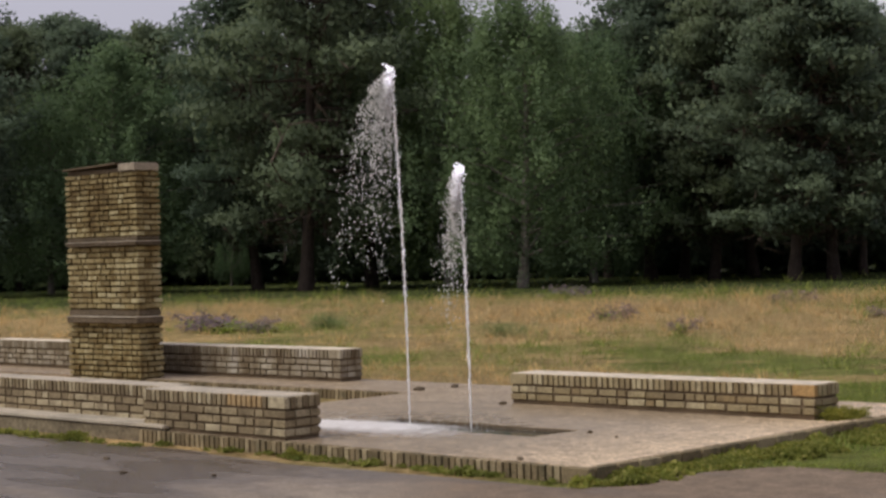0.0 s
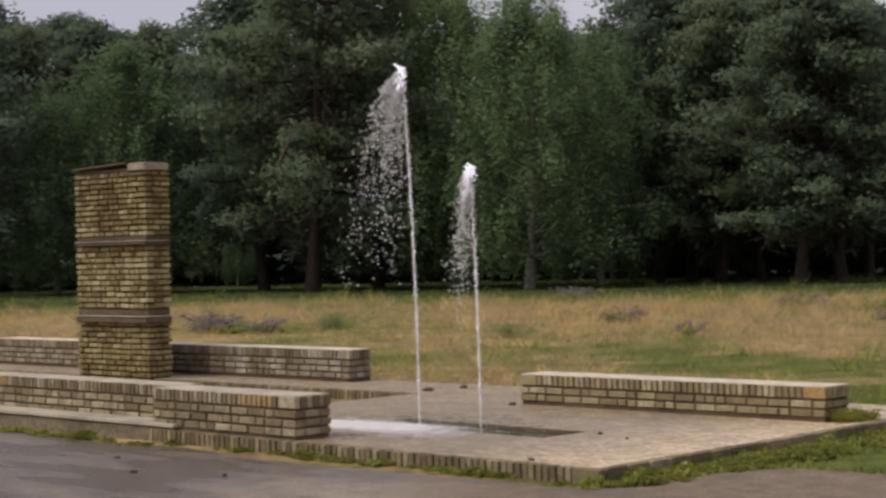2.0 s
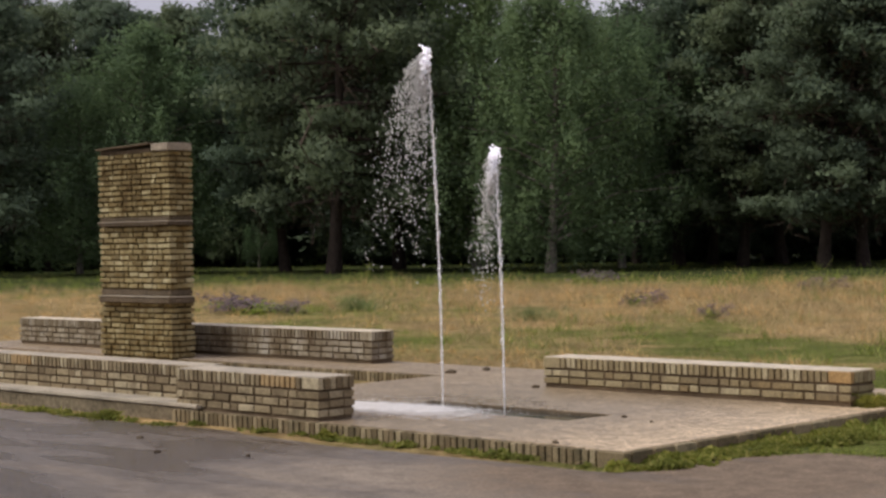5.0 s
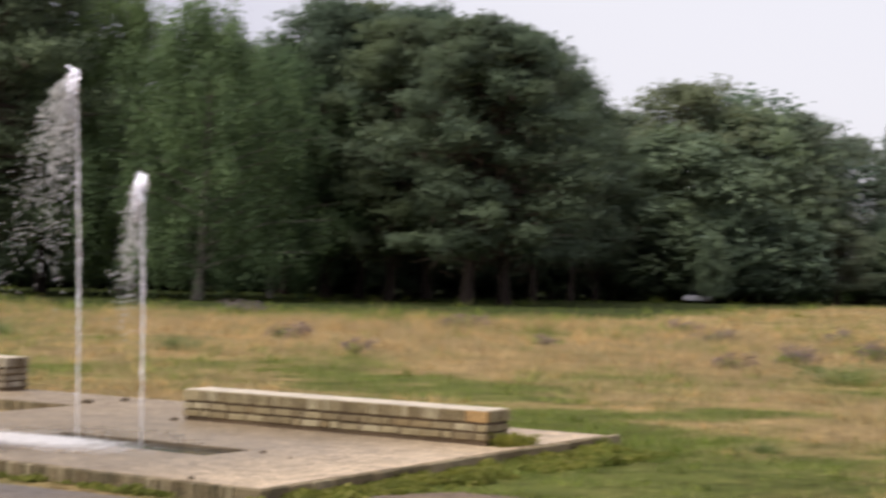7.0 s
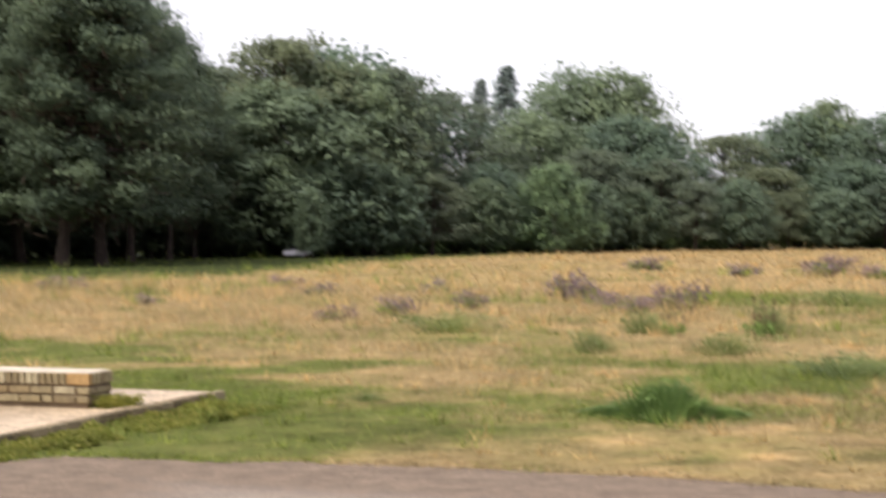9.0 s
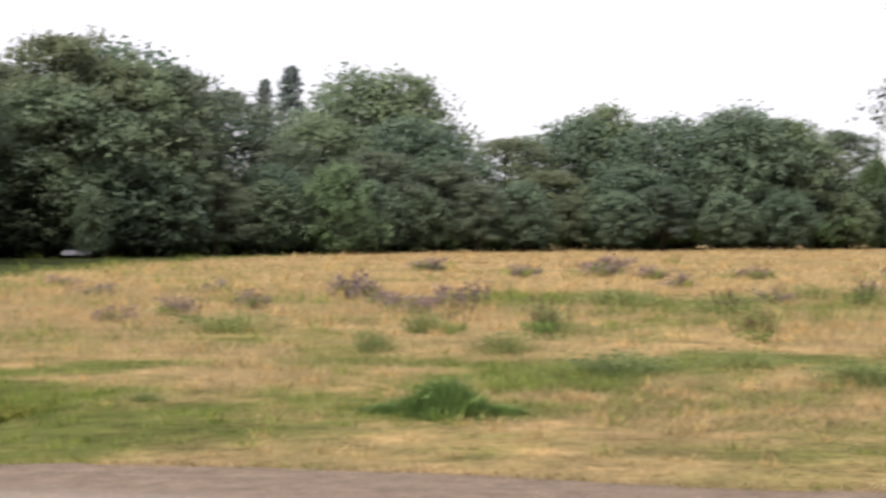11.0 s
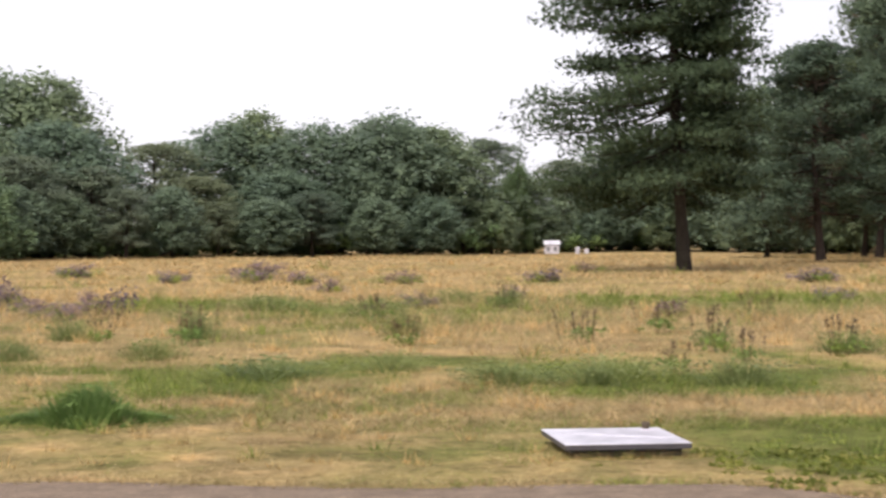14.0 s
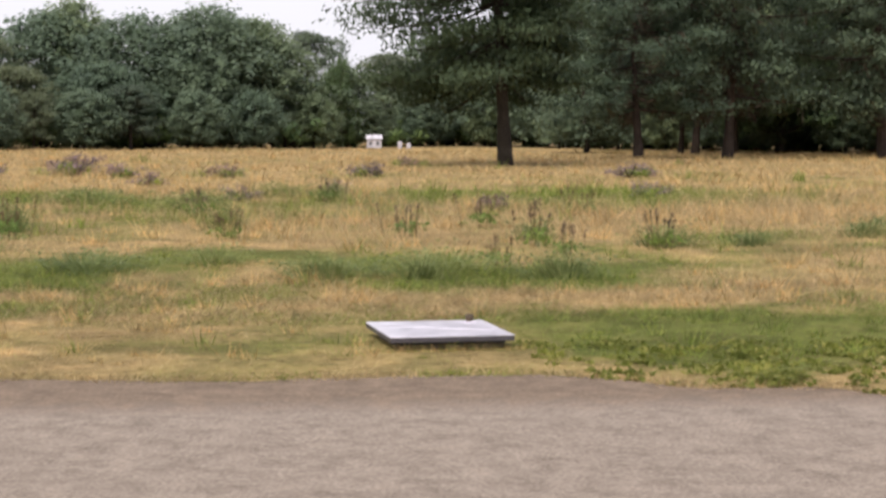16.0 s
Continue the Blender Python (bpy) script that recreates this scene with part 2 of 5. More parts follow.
_wx = n.new("ShaderNodeMapRange")          # wet beside the fountain, dry away from it
for _i, _val in ((1, 2.0), (2, -3.0), (3, 0.0), (4, 0.50)):
    _wx.inputs[_i].default_value = _val
l.new(_sep.outputs[0], _wx.inputs[0])
_add = n.new("ShaderNodeMath")
_add.operation = "ADD"
l.new(_wx.outputs[0], _add.inputs[0])
l.new(_k.outputs[0], _add.inputs[1])
_wet = ramp(n, l, _add.outputs[0], [(0.68, (0, 0, 0)), (1.12, (1, 1, 1))]).outputs[0]
l.new(mix(n, l, _wet, _dry, mix(n, l, 1.0, _dry, (0.40, 0.38, 0.37), "MULTIPLY")), b.inputs["Base Color"])
l.new(ramp(n, l, _wet, [(0.0, (0.9, 0.9, 0.9)), (1.0, (0.2, 0.2, 0.2))]).outputs[0], b.inputs["Roughness"])
bump(n, l, b, _g.outputs[0], 0.6, 0.008)

M_GROUND, n, l, b = material("meadow_soil", 0.95)
b.inputs["Specular IOR Level"].default_value = 0.05
_a = n.new("ShaderNodeAttribute")
_a.attribute_name = "cover"
_g = noise_node(n, l, 9, 8, "World", 0.75)
_d = ramp(n, l, _g.outputs[0], [(0.3, (0.255, 0.180, 0.086)), (0.5, (0.43, 0.308, 0.150)), (0.72, (0.56, 0.42, 0.222))]).outputs[0]
_e = ramp(n, l, _g.outputs[0], [(0.3, (0.094, 0.115, 0.03)), (0.5, (0.15, 0.172, 0.047)), (0.72, (0.225, 0.228, 0.076))]).outputs[0]
_h = noise_node(n, l, 1.6, 6, "World", 0.72)
_s = n.new("ShaderNodeMath")
_s.operation = "MULTIPLY_ADD"
_s.inputs[1].default_value, _s.inputs[2].default_value = 0.9, -0.45
l.new(_h.outputs[0], _s.inputs[0])
_q = n.new("ShaderNodeMath")
_q.operation, _q.use_clamp = "ADD", True
l.new(_a.outputs["Fac"], _q.inputs[0])
l.new(_s.outputs[0], _q.inputs[1])
_patch = noise_node(n, l, 0.45, 5, "World", 0.7)
_tone = ramp(n, l, _patch.outputs[0], [(0.32, (0.62, 0.61, 0.58)), (0.5, (0.98, 0.96, 0.93)), (0.68, (1.32, 1.24, 1.14))]).outputs[0]
_fine = noise_node(n, l, 2.2, 6, "World", 0.75)
_tone = mix(n, l, 1.0, _tone, ramp(n, l, _fine.outputs[0], [(0.34, (0.60, 0.61, 0.60)), (0.5, (0.92, 0.92, 0.92)), (0.66, (1.2, 1.17, 1.14))]).outputs[0], "MULTIPLY")
_fleck = noise_node(n, l, 7.5, 5, "World", 0.7)
_tone = mix(n, l, 1.0, _tone, ramp(n, l, _fleck.outputs[0], [(0.34, (0.50, 0.47, 0.43)), (0.46, (1.0, 1.0, 1.0)), (0.62, (1.0, 1.0, 1.0)), (0.74, (1.28, 1.26, 1.22))]).outputs[0], "MULTIPLY")
# shade of the trees, painted into the ground colour as a dark green
_shade = n.new("ShaderNodeAttribute")
_shade.attribute_name = "wood_shade"
_under = mix(n, l, _shade.outputs["Fac"], mix(n, l, _q.outputs[0], _d, _e), (0.062, 0.078, 0.027))
l.new(mix(n, l, 1.0, _under, _tone, "MULTIPLY"), b.inputs["Base Color"])
bump(n, l, b, _g.outputs[0], 0.8, 0.05)

M_WATER, n, l, b = material("pool_water", 0.06)
b.inputs["Base Color"].default_value = (0.055, 0.058, 0.05, 1)
_g = noise_node(n, l, 9, 3, "World")
bump(n, l, b, _g.outputs[0], 0.25, 0.01)

M_SPRAY, n, l, b = material("water_spray", 0.12)
b.inputs["Base Color"].default_value = (0.78, 0.78, 0.80, 1)
b.inputs["Metallic"].default_value = 0.1     # drops throw the sky about
_t = n.new("ShaderNodeBsdfTranslucent")
_t.inputs[0].default_value = (0.70, 0.70, 0.73, 1)
_x = n.new("ShaderNodeAddShader")          # stands for a cloud of finer drops; brightness added beyond the light received
l.new(b.outputs[0], _x.inputs[0])
l.new(_t.outputs[0], _x.inputs[1])
l.new(_x.outputs[0], n["Material Output"].inputs[0])

M_DROPS, n, l, b = material("falling_drops", 0.1)
b.inputs["Base Color"].default_value = (0.93, 0.92, 0.90, 1)
_t = n.new("ShaderNodeBsdfTranslucent")
_t.inputs[0].default_value = (0.9, 0.89, 0.87, 1)
_x = n.new("ShaderNodeMixShader")
_x.inputs[0].default_value = 0.5
l.new(b.outputs[0], _x.inputs[1])
l.new(_t.outputs[0], _x.inputs[2])
l.new(_x.outputs[0], n["Material Output"].inputs[0])

M_WHITE = plain("white_panel", (0.66, 0.64, 0.71), 0.28, 12, 0.08, 0.1, 0.006, 3.0)
M_METAL = plain("grey_steel", (0.20, 0.20, 0.22), 0.5, 30, 0.2, 0.2)
M_SHEET = plain("sheet_edge", (0.085, 0.078, 0.09), 0.5, 20, 0.12, 0.1)
M_BARK = plain("bark", (0.045, 0.038, 0.03), 0.95, 14, 0.5, 1.0, 0.03)
M_BARK_PINE = plain("pine_bark", (0.048, 0.037, 0.031), 0.95, 10, 0.5, 1.0, 0.03)
M_DEAD = plain("dead_wood", (0.12, 0.095, 0.075), 0.9, 12, 0.3)
M_TWIG = plain("dead_twigs", (0.085, 0.065, 0.05), 0.95, 12, 0.3)
M_BARK_BIRCH = plain("birch_bark", (0.22, 0.20, 0.17), 0.85, 6, 0.6, 0.6, 0.02)
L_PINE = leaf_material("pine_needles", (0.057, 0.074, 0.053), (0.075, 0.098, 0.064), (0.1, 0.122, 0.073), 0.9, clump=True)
# wood leaves and far needles: distance haze put into paler, bluer colours
L_WOOD_HAZE = leaf_material("hazed_wood_leaves", (0.086, 0.112, 0.083), (0.109, 0.142, 0.099), (0.139, 0.175, 0.11), 0.95, clump=True)
L_FARPINE_HAZE = leaf_material("hazed_far_needles", (0.078, 0.095, 0.072), (0.103, 0.123, 0.087), (0.132, 0.152, 0.1), 0.95, clump=True)
L_BROAD = leaf_material("broad_leaves", (0.05, 0.076, 0.049), (0.069, 0.105, 0.06), (0.09, 0.129, 0.069), 0.9, clump=True)
L_BIRCH = leaf_material("birch_leaves", (0.066, 0.1, 0.051), (0.087, 0.125, 0.062), (0.112, 0.15, 0.074), 0.9, clump=True)
L_LIGHT = leaf_material("young_birch_leaves", (0.112, 0.155, 0.09), (0.125, 0.172, 0.099), (0.142, 0.19, 0.108), 0.95, clump=True)
# the poplar's pale grey has the haze painted in as well
L_POPLAR_HAZE = leaf_material("hazed_poplar_leaves", (0.194, 0.224, 0.204), (0.227, 0.259, 0.232), (0.267, 0.294, 0.252), 0.6, clump=True)
M_DARK = plain("dark_glass_and_gap", (0.03, 0.032, 0.035), 0.4, 20, 0.2, 0.05)
L_SPRUCE = leaf_material("dark_needles", (0.034, 0.046, 0.03), (0.046, 0.064, 0.037), (0.064, 0.083, 0.045), 0.8, clump=True)
M_FOAM, n, l, b = material("foam", 0.4)
b.inputs["Base Color"].default_value = (0.96, 0.91, 0.885, 1)
_at = n.new("ShaderNodeAttribute")
_at.attribute_name = "foam"
_fn = noise_node(n, l, 7, 5, "World", 0.7)
_fm = n.new("ShaderNodeMath")
_fm.operation = "MULTIPLY_ADD"
_fm.inputs[1].default_value, _fm.inputs[2].default_value = 1.3, -0.65
l.new(_fn.outputs[0], _fm.inputs[0])
_fa = n.new("ShaderNodeMath")
_fa.operation, _fa.use_clamp = "ADD", True
l.new(_at.outputs["Fac"], _fa.inputs[0])
l.new(_fm.outputs[0], _fa.inputs[1])
l.new(ramp(n, l, _fa.outputs[0], [(0.1, (0, 0, 0)), (1.0, (0.72, 0.72, 0.72))]).outputs[0], b.inputs["Alpha"])
bump(n, l, b, _fn.outputs[0], 0.5, 0.02)
L_SHRUB = leaf_material("undergrowth_leaves", (0.078, 0.116, 0.057), (0.107, 0.153, 0.07), (0.14, 0.195, 0.084), 0.9, clump=True)
L_GRASS = leaf_material("green_grass", (0.103, 0.144, 0.03), (0.156, 0.199, 0.041), (0.264, 0.273, 0.086), 0.45)
L_DRY = leaf_material("dry_grass", (0.315, 0.232, 0.122), (0.375, 0.283, 0.153), (0.44, 0.342, 0.196), 0.4)
L_HEATH = leaf_material("heather_bloom", (0.135, 0.1, 0.085), (0.168, 0.124, 0.13), (0.212, 0.162, 0.182), 0.5)
L_SEED = leaf_material("seed_heads", (0.058, 0.039, 0.025), (0.086, 0.061, 0.043), (0.121, 0.093, 0.072), 0.3)
M_STALK = plain("dry_stalk", (0.17, 0.14, 0.07), 0.9, 30)
L_MEADOW = leaf_material("meadow_weeds", (0.10, 0.125, 0.045), (0.13, 0.152, 0.06), (0.175, 0.185, 0.085), 0.5)
L_TUFT = leaf_material("tuft_leaves", (0.074, 0.115, 0.031), (0.102, 0.151, 0.044), (0.144, 0.193, 0.065), 0.5)
L_WEED = leaf_material("weed_leaves", (0.078, 0.091, 0.018), (0.127, 0.135, 0.031), (0.197, 0.183, 0.058), 0.5)


# ---------------------------------------------------------------- building blocks
def mesh_from(name, verts, faces, mat):
    me = bpy.data.meshes.new(name)
    me.from_pydata([tuple(v) for v in verts], [], [tuple(f) for f in faces])
    me.update()
    me.materials.append(mat)
    return me


def thing(name, label, category, at=(0, 0, 0), group="", kind=""):
    ob = new(name)
    ob.location = at
    return tagged(ob, label, category, group, kind)


def part(name, data, mat, parent, label="", at=None, kind=""):
    if isinstance(data, bmesh.types.BMesh):
        me = bpy.data.meshes.new(name)
        data.to_mesh(me)
        data.free()
        me.materials.append(mat)
    else:
        me = data
    ob = new(name, me)
    ob.parent = parent
    if at is not None:
        ob.location = at
    return tagged(ob, label, kind=kind)


def box(x0, x1, y0, y1, z0, z1, bev=0.0, seg=1):
    bm = bmesh.new()
    bmesh.ops.create_cube(bm, size=1)
    for v in bm.verts:
        v.co = Vector(((x0 + x1) / 2 + v.co.x * (x1 - x0), (y0 + y1) / 2 + v.co.y * (y1 - y0), (z0 + z1) / 2 + v.co.z * (z1 - z0)))
    if bev:
        bmesh.ops.bevel(bm, geom=list(bm.edges), offset=bev, segments=seg, affect="EDGES")
    return bm


def worn(x0, x1, y0, y1, z0, z1, bev=0.01, cuts=10, amp=0.006, seed=0):
    """A block with slightly uneven faces and worn edges."""
    bm = box(x0, x1, y0, y1, z0, z1)
    bmesh.ops.bevel(bm, geom=list(bm.edges), offset=bev, segments=2, affect="EDGES")
    long_edges = [e for e in bm.edges if e.calc_length() > max(0.1, 0.3 * max(x1 - x0, y1 - y0))]
    bmesh.ops.subdivide_edges(bm, edges=long_edges, cuts=cuts, use_grid_fill=True)
    for v in bm.verts:
        k = noise.noise_vector(v.co * 4 + Vector((seed, 0, 0)))
        v.co += k * amp
    return bm


BRICKS = {}


def brick_mesh(lx, ly, lz, mat, k=0):
    """One chipped brick centred on its origin; alike bricks share it."""
    key = (round(lx, 3), round(ly, 3), round(lz, 3), mat.name, k)
    if key not in BRICKS:
        bm = box(-lx / 2, lx / 2, -ly / 2, ly / 2, -lz / 2, lz / 2, min(lx, ly, lz) * 0.09)
        rnd = random.Random(hash((round(lx * 1000), round(lz * 1000), k)) % 9999)
        for v in bm.verts:
            v.co += Vector((rnd.uniform(-1, 1), rnd.uniform(-1, 1), rnd.uniform(-1, 1))) * 0.0025
        me = bpy.data.meshes.new("brick")
        bm.to_mesh(me)
        bm.free()
        me.materials.append(mat)
        BRICKS[key] = me
    return BRICKS[key]


def lay(parent, at, size, mat, rnd, proud=0.004, turn=0.6):
    ob = new("brick", brick_mesh(*size, mat, rnd.randrange(4)))
    ob.parent = parent
    ob.location = Vector(at) + Vector((rnd.uniform(-1, 1), rnd.uniform(-1, 1), rnd.uniform(-0.5, 0.5))) * proud
    ob.rotation_euler = [radians(rnd.uniform(-turn, turn)) for _ in range(3)]
    return ob


def spans(a, b, unit, joint, first, rnd, mixed=0.25):
    """Start and end of each brick along a course from a to b."""
    out, p = [], a
    w = first
    while p < b - 0.03:
        q = min(p + w, b)
        if b - q < 0.05:
            q = b
        out.append((p, q - (joint if q < b else 0)))
        p = q
        w = unit if rnd.random() > mixed else unit * 0.5
    return out


# ---------------------------------------------------------------- ground
def blob(x, y, cx, cy, rx, ry):
    return max(0.0, 1.0 - math.hypot((x - cx) / rx, (y - cy) / ry))


GREEN = [(1.0, 3.4, 2.5, 2.4, 1.6), (-5.9, 10.9, 5.5, 3.0, 2.2), (-8.5, 13.5, 6, 3, 1.2), (7.8, 9.9, 5.4, 3.0, 2.3), (4.0, 9.0, 3.5, 1.6, 1.2), (11.2, 4.0, 3.2, 2.1, 3.0),
         (10.3, 2.4, 1.6, 1.1, 2.0), (14, 31, 9, 8, 1.2), (3.6, 27, 5, 4, 1.6), (6, 24, 4, 3, 1.2), (4.3, 5.6, 2.0, 1.1, 1.0), (-1.0, 6.6, 3, 1.6, 1.0),
         (-20, 14, 5, 3, 0.9), (-1, 15, 4, 3, 0.7), (13, 14, 4, 2.5, 1.0), (-0.2, 0.4, 0.6, 2.2, 1.5), (0.7, 2.2, 1.6, 2.6, 2.6), (0.2, 6.6, 3.4, 2.0, 1.5), (-4.5, 7.4, 7, 1.8, 1.3), (-13, 9, 6, 3, 1.0)]


def cover(x, y):
    """How green the meadow is: 0 dry, 1 green."""
    g = 0.14 + 0.6 * noise.noise((x * 0.10, y * 0.10, 3.1)) + 0.7 * noise.noise((x * 0.33, y * 0.33, 8.0)) + 0.5 * noise.noise((x * 1.1, y * 1.1, 5.0)) + 0.45 * noise.noise((x * 2.7, y * 2.7, 1.0))
    far_ = min(1.0, max(0.0, (y - 3) / 6))      # ragged outlines
    wx_ = x + far_ * (2.6 * noise.noise((x * 0.35, y * 0.35, 20)) + 0.9 * noise.noise((x * 1.3, y * 1.3, 22)))
    wy_ = y + far_ * (4.2 * noise.noise((x * 0.35, y * 0.35, 30)) + 1.6 * noise.noise((x * 1.3, y * 1.3, 32)))
    for cx, cy, rx, ry, k in GREEN:
        g += 0.85 * k * blob(wx_, wy_, cx, cy, rx, ry)
    d = math.hypot(x - 7, y + 9)
    az = math.degrees(math.atan2(x - 7, y + 9))
    lim = 50 if az < -27 else 50 + (az + 27) * 4.2
    if az < 0:
        g += max(0.0, min(1.3, (d - lim) / 9)) * min(1.0, max(0.0, (-8 - az) / 8))
    if d > 60 and az > -25:
        g -= 0.3 * min(1.0, (d - 60) / 20) * min(1.0, (az + 25) / 10)
    if y < 0.0 and x < 0.1:
        g = 0.35 + 0.5 * noise.noise((x * 2, y * 4, 6))
    return min(1.0, max(0.0, g))


def wood_shade(x, y):
    """Tree shade painted into the ground towards the wood's foot; grass thins there."""
    d, az = math.hypot(x - 7, y + 9), math.degrees(math.atan2(x - 7, y + 9))
    lim = 54 if az < -27 else 54 + (az + 27) * 4.2
    return min(1.0, max(0.0, (d - lim + 6 * noise.noise((x * 0.12, y * 0.12, 60)) + 3 * noise.noise((x * 0.6, y * 0.6, 61))) / 10)) if az < -10 else 0.0


def axis(a, b, fine, lo, hi, near0, near1):
    pts = [a, a * 0.5, a * 0.25]
    p = lo
    while p < hi:
        pts.append(p)
        p += fine * (0.5 if near0 < p < near1 else 1.25)
    return sorted(set(pts + [hi, b * 0.25, b * 0.5, b]))


gx, gy = axis(-1800, 1800, 0.8, -95, 60, -18, 18), axis(-1800, 1800, 0.8, -16, 150, 0, 36)
verts = []
cov = []
for y in gy:
    for x in gx:
        inside = -95 <= x <= 60 and -16 <= y <= 150
        z = 0.05 * noise.noise((x * 0.2, y * 0.2, 0)) + 0.02 * noise.noise((x * 0.9, y * 0.9, 2)) if inside and y > 2.5 else 0.0
        z *= min(1.0, max(0.0, (y - 2.5) / 6))
        if inside and x < 1 and y < 6.5:
            z = -0.012
        verts.append((x, y, z))
        cov.append(cover(x, y) if inside else 0.5)
w = len(gx)
faces = [(j * w + i, j * w + i + 1, (j + 1) * w + i + 1, (j + 1) * w + i) for j in range(len(gy) - 1) for i in range(w - 1)]
ground_me = mesh_from("ground", verts, faces, M_GROUND)
att = ground_me.attributes.new("cover", "FLOAT", "POINT")
att.data.foreach_set("value", cov)
att = ground_me.attributes.new("wood_shade", "FLOAT", "POINT")
att.data.foreach_set("value", [wood_shade(x, y) for x, y, _ in verts])
ground = tagged(new("ground", ground_me), "dry summer meadow with green patches", "ground", kind="structure")


EDGE_X = (0.0, 0.28, 0.34, 0.6, 1.1, 1.65, 2.4, 3.2, 4.0, 4.8, 5.5, 6.4, 7.0, 7.6, 8.4, 8.9, 9.4, 9.7, 10.2, 10.6, 10.85, 12.0, 35.0)
EDGE_Y = (-0.27, 0.0, 1.0, 1.45, 1.55, 1.52, 1.7, 1.74, 1.78, 1.74, 1.65, 1.5, 1.44, 1.55, 1.63, 1.62, 1.4, 1.04, 0.98, 0.98, 0.66, 0.2, -9.0)


def edge_y(x):
    """The far edge of the path at x."""
    if x < 0.0:
        base = (-0.27 if x > -4.7 else -0.36) - 0.14 * blob(x, 0, -2.4, 0, 1.8, 1) + 0.05 * noise.noise((x * 0.8, 0, 0))
    else:
        base = float(np.interp(x, EDGE_X, EDGE_Y))
    return base + 0.05 * noise.noise((x * 1.1, 4, 0)) + 0.06 * noise.noise((x * 3.7, 9, 0)) + 0.045 * noise.noise((x * 11, 2, 0))


xs = [-40 + 0.15 * i for i in range(int(75 / 0.15) + 1)]
verts = [(x, edge_y(x) if x > -14 else -0.3, 0.004) for x in xs] + [(x, -3.5, 0.004) for x in xs] + [(x, -13.0, 0.004) for x in xs]
w = len(xs)
faces = [(i, i + w, i + w + 1, i + 1) for i in range(w - 1)] + [(i + w, i + 2 * w, i + 2 * w + 1, i + w + 1) for i in range(w - 1)]
tagged(new("path", mesh_from("path", verts, faces, M_ROAD)), "brown-grey gravel path beside the fountain", "path", kind="structure")

# ---------------------------------------------------------------- fountain terrace
TOP = 0.10
rnd = random.Random(5)
terrace = thing("fountain_terrace", "wet tan paved fountain terrace with brick edging", "terrace", kind="structure")
PX0, PX1, PY0, PY1 = -7.62, 0.0, 0.0, 5.15
BX0, BX1, BY0, BY1 = -3.7, -1.62, 1.33, 1.9      # nozzle basin
QX1, QY0, QY1 = -5.62, 1.2, 3.95                 # long pool beside it


def slab_with_hole(x0, x1, y0, y1, z0, z1, hx0, hx1, hy0, hy1, step=0.16):
    """A slab with one rectangular opening through it."""
    def cuts(a, b, h0, h1):
        marks = [a, h0, h1, b]
        out = []
        for p, q in zip(marks, marks[1:]):
            k = max(1, int((q - p) / step))
            out += [p + (q - p) * i / k for i in range(k)]
        return out + [b]
    ax, ay = cuts(x0, x1, hx0, hx1), cuts(y0, y1, hy0, hy1)
    bm = bmesh.new()
    vs = {}

    def v(i, j, top):
        if (i, j, top) not in vs:
            z = z1 + 0.003 * noise.noise((ax[i] * 3, ay[j] * 3, 1)) if top else z0
            vs[i, j, top] = bm.verts.new((ax[i], ay[j], z))
        return vs[i, j, top]
    full = lambda i, j: 0 <= i < len(ax) - 1 and 0 <= j < len(ay) - 1 and not (hx0 - 1e-6 <= ax[i] and ax[i + 1] <= hx1 + 1e-6 and hy0 - 1e-6 <= ay[j] and ay[j + 1] <= hy1 + 1e-6)
    for i in range(len(ax) - 1):
        for j in range(len(ay) - 1):
            if not full(i, j):
                continue
            bm.faces.new((v(i, j, 1), v(i + 1, j, 1), v(i + 1, j + 1, 1), v(i, j + 1, 1)))
            for di, dj, a, c in ((-1, 0, (i, j + 1), (i, j)), (1, 0, (i + 1, j), (i + 1, j + 1)), (0, -1, (i, j), (i + 1, j)), (0, 1, (i + 1, j + 1), (i, j + 1))):
                if not full(i + di, j + dj):
                    bm.faces.new((v(*a, 0), v(*c, 0), v(*c, 1), v(*a, 1)))
    return bm


part("paving", slab_with_hole(QX1, PX1 - 0.075, PY0 + 0.075, PY1, -0.3, TOP, BX0, BX1, BY0, BY1), M_PAVE, terrace)
part("paving", worn(-16.0, QX1, QY1, PY1, -0.3, TOP - 0.001, 0.01, 12, 0.003), M_PAVE, terrace)
part("basin_floor", box(BX0 - 0.05, BX1 + 0.05, BY0 - 0.05, BY1 + 0.05, -0.4, -0.3), M_STONE, terrace)
basin_water = tagged(new("basin_water", mesh_from("basin_water", [(BX0, BY0, 0.068), (BX1, BY0, 0.068), (BX1, BY1, 0.068), (BX0, BY1, 0.068)], [(0, 1, 2, 3)], M_WATER)), "dark rippled water in the nozzle basin", "water", kind="structure")
pool_water = tagged(new("pool_water", mesh_from("pool_water", [(-16, 0.6, -0.03), (QX1 + 0.01, 0.6, -0.03), (QX1 + 0.01, QY1 + 0.01, -0.03), (-16, QY1 + 0.01, -0.03)], [(0, 1, 2, 3)], M_WATER)), "still grey water in the long pool", "water", kind="structure")
part("basin_liner", box(BX0, BX1, BY1 - 0.012, BY1 - 0.001, -0.28, TOP - 0.006), M_STONE, terrace, "dark wet basin side")
# upright bricks along the inner side of the long pool
x = QX1 - 0.01
while x > -10.4:
    lay(terrace, (x - 0.032, QY1 - 0.03, 0.02), (0.052, 0.05, 0.15), M_EDGE, rnd, 0.003)
    x -= 0.0665
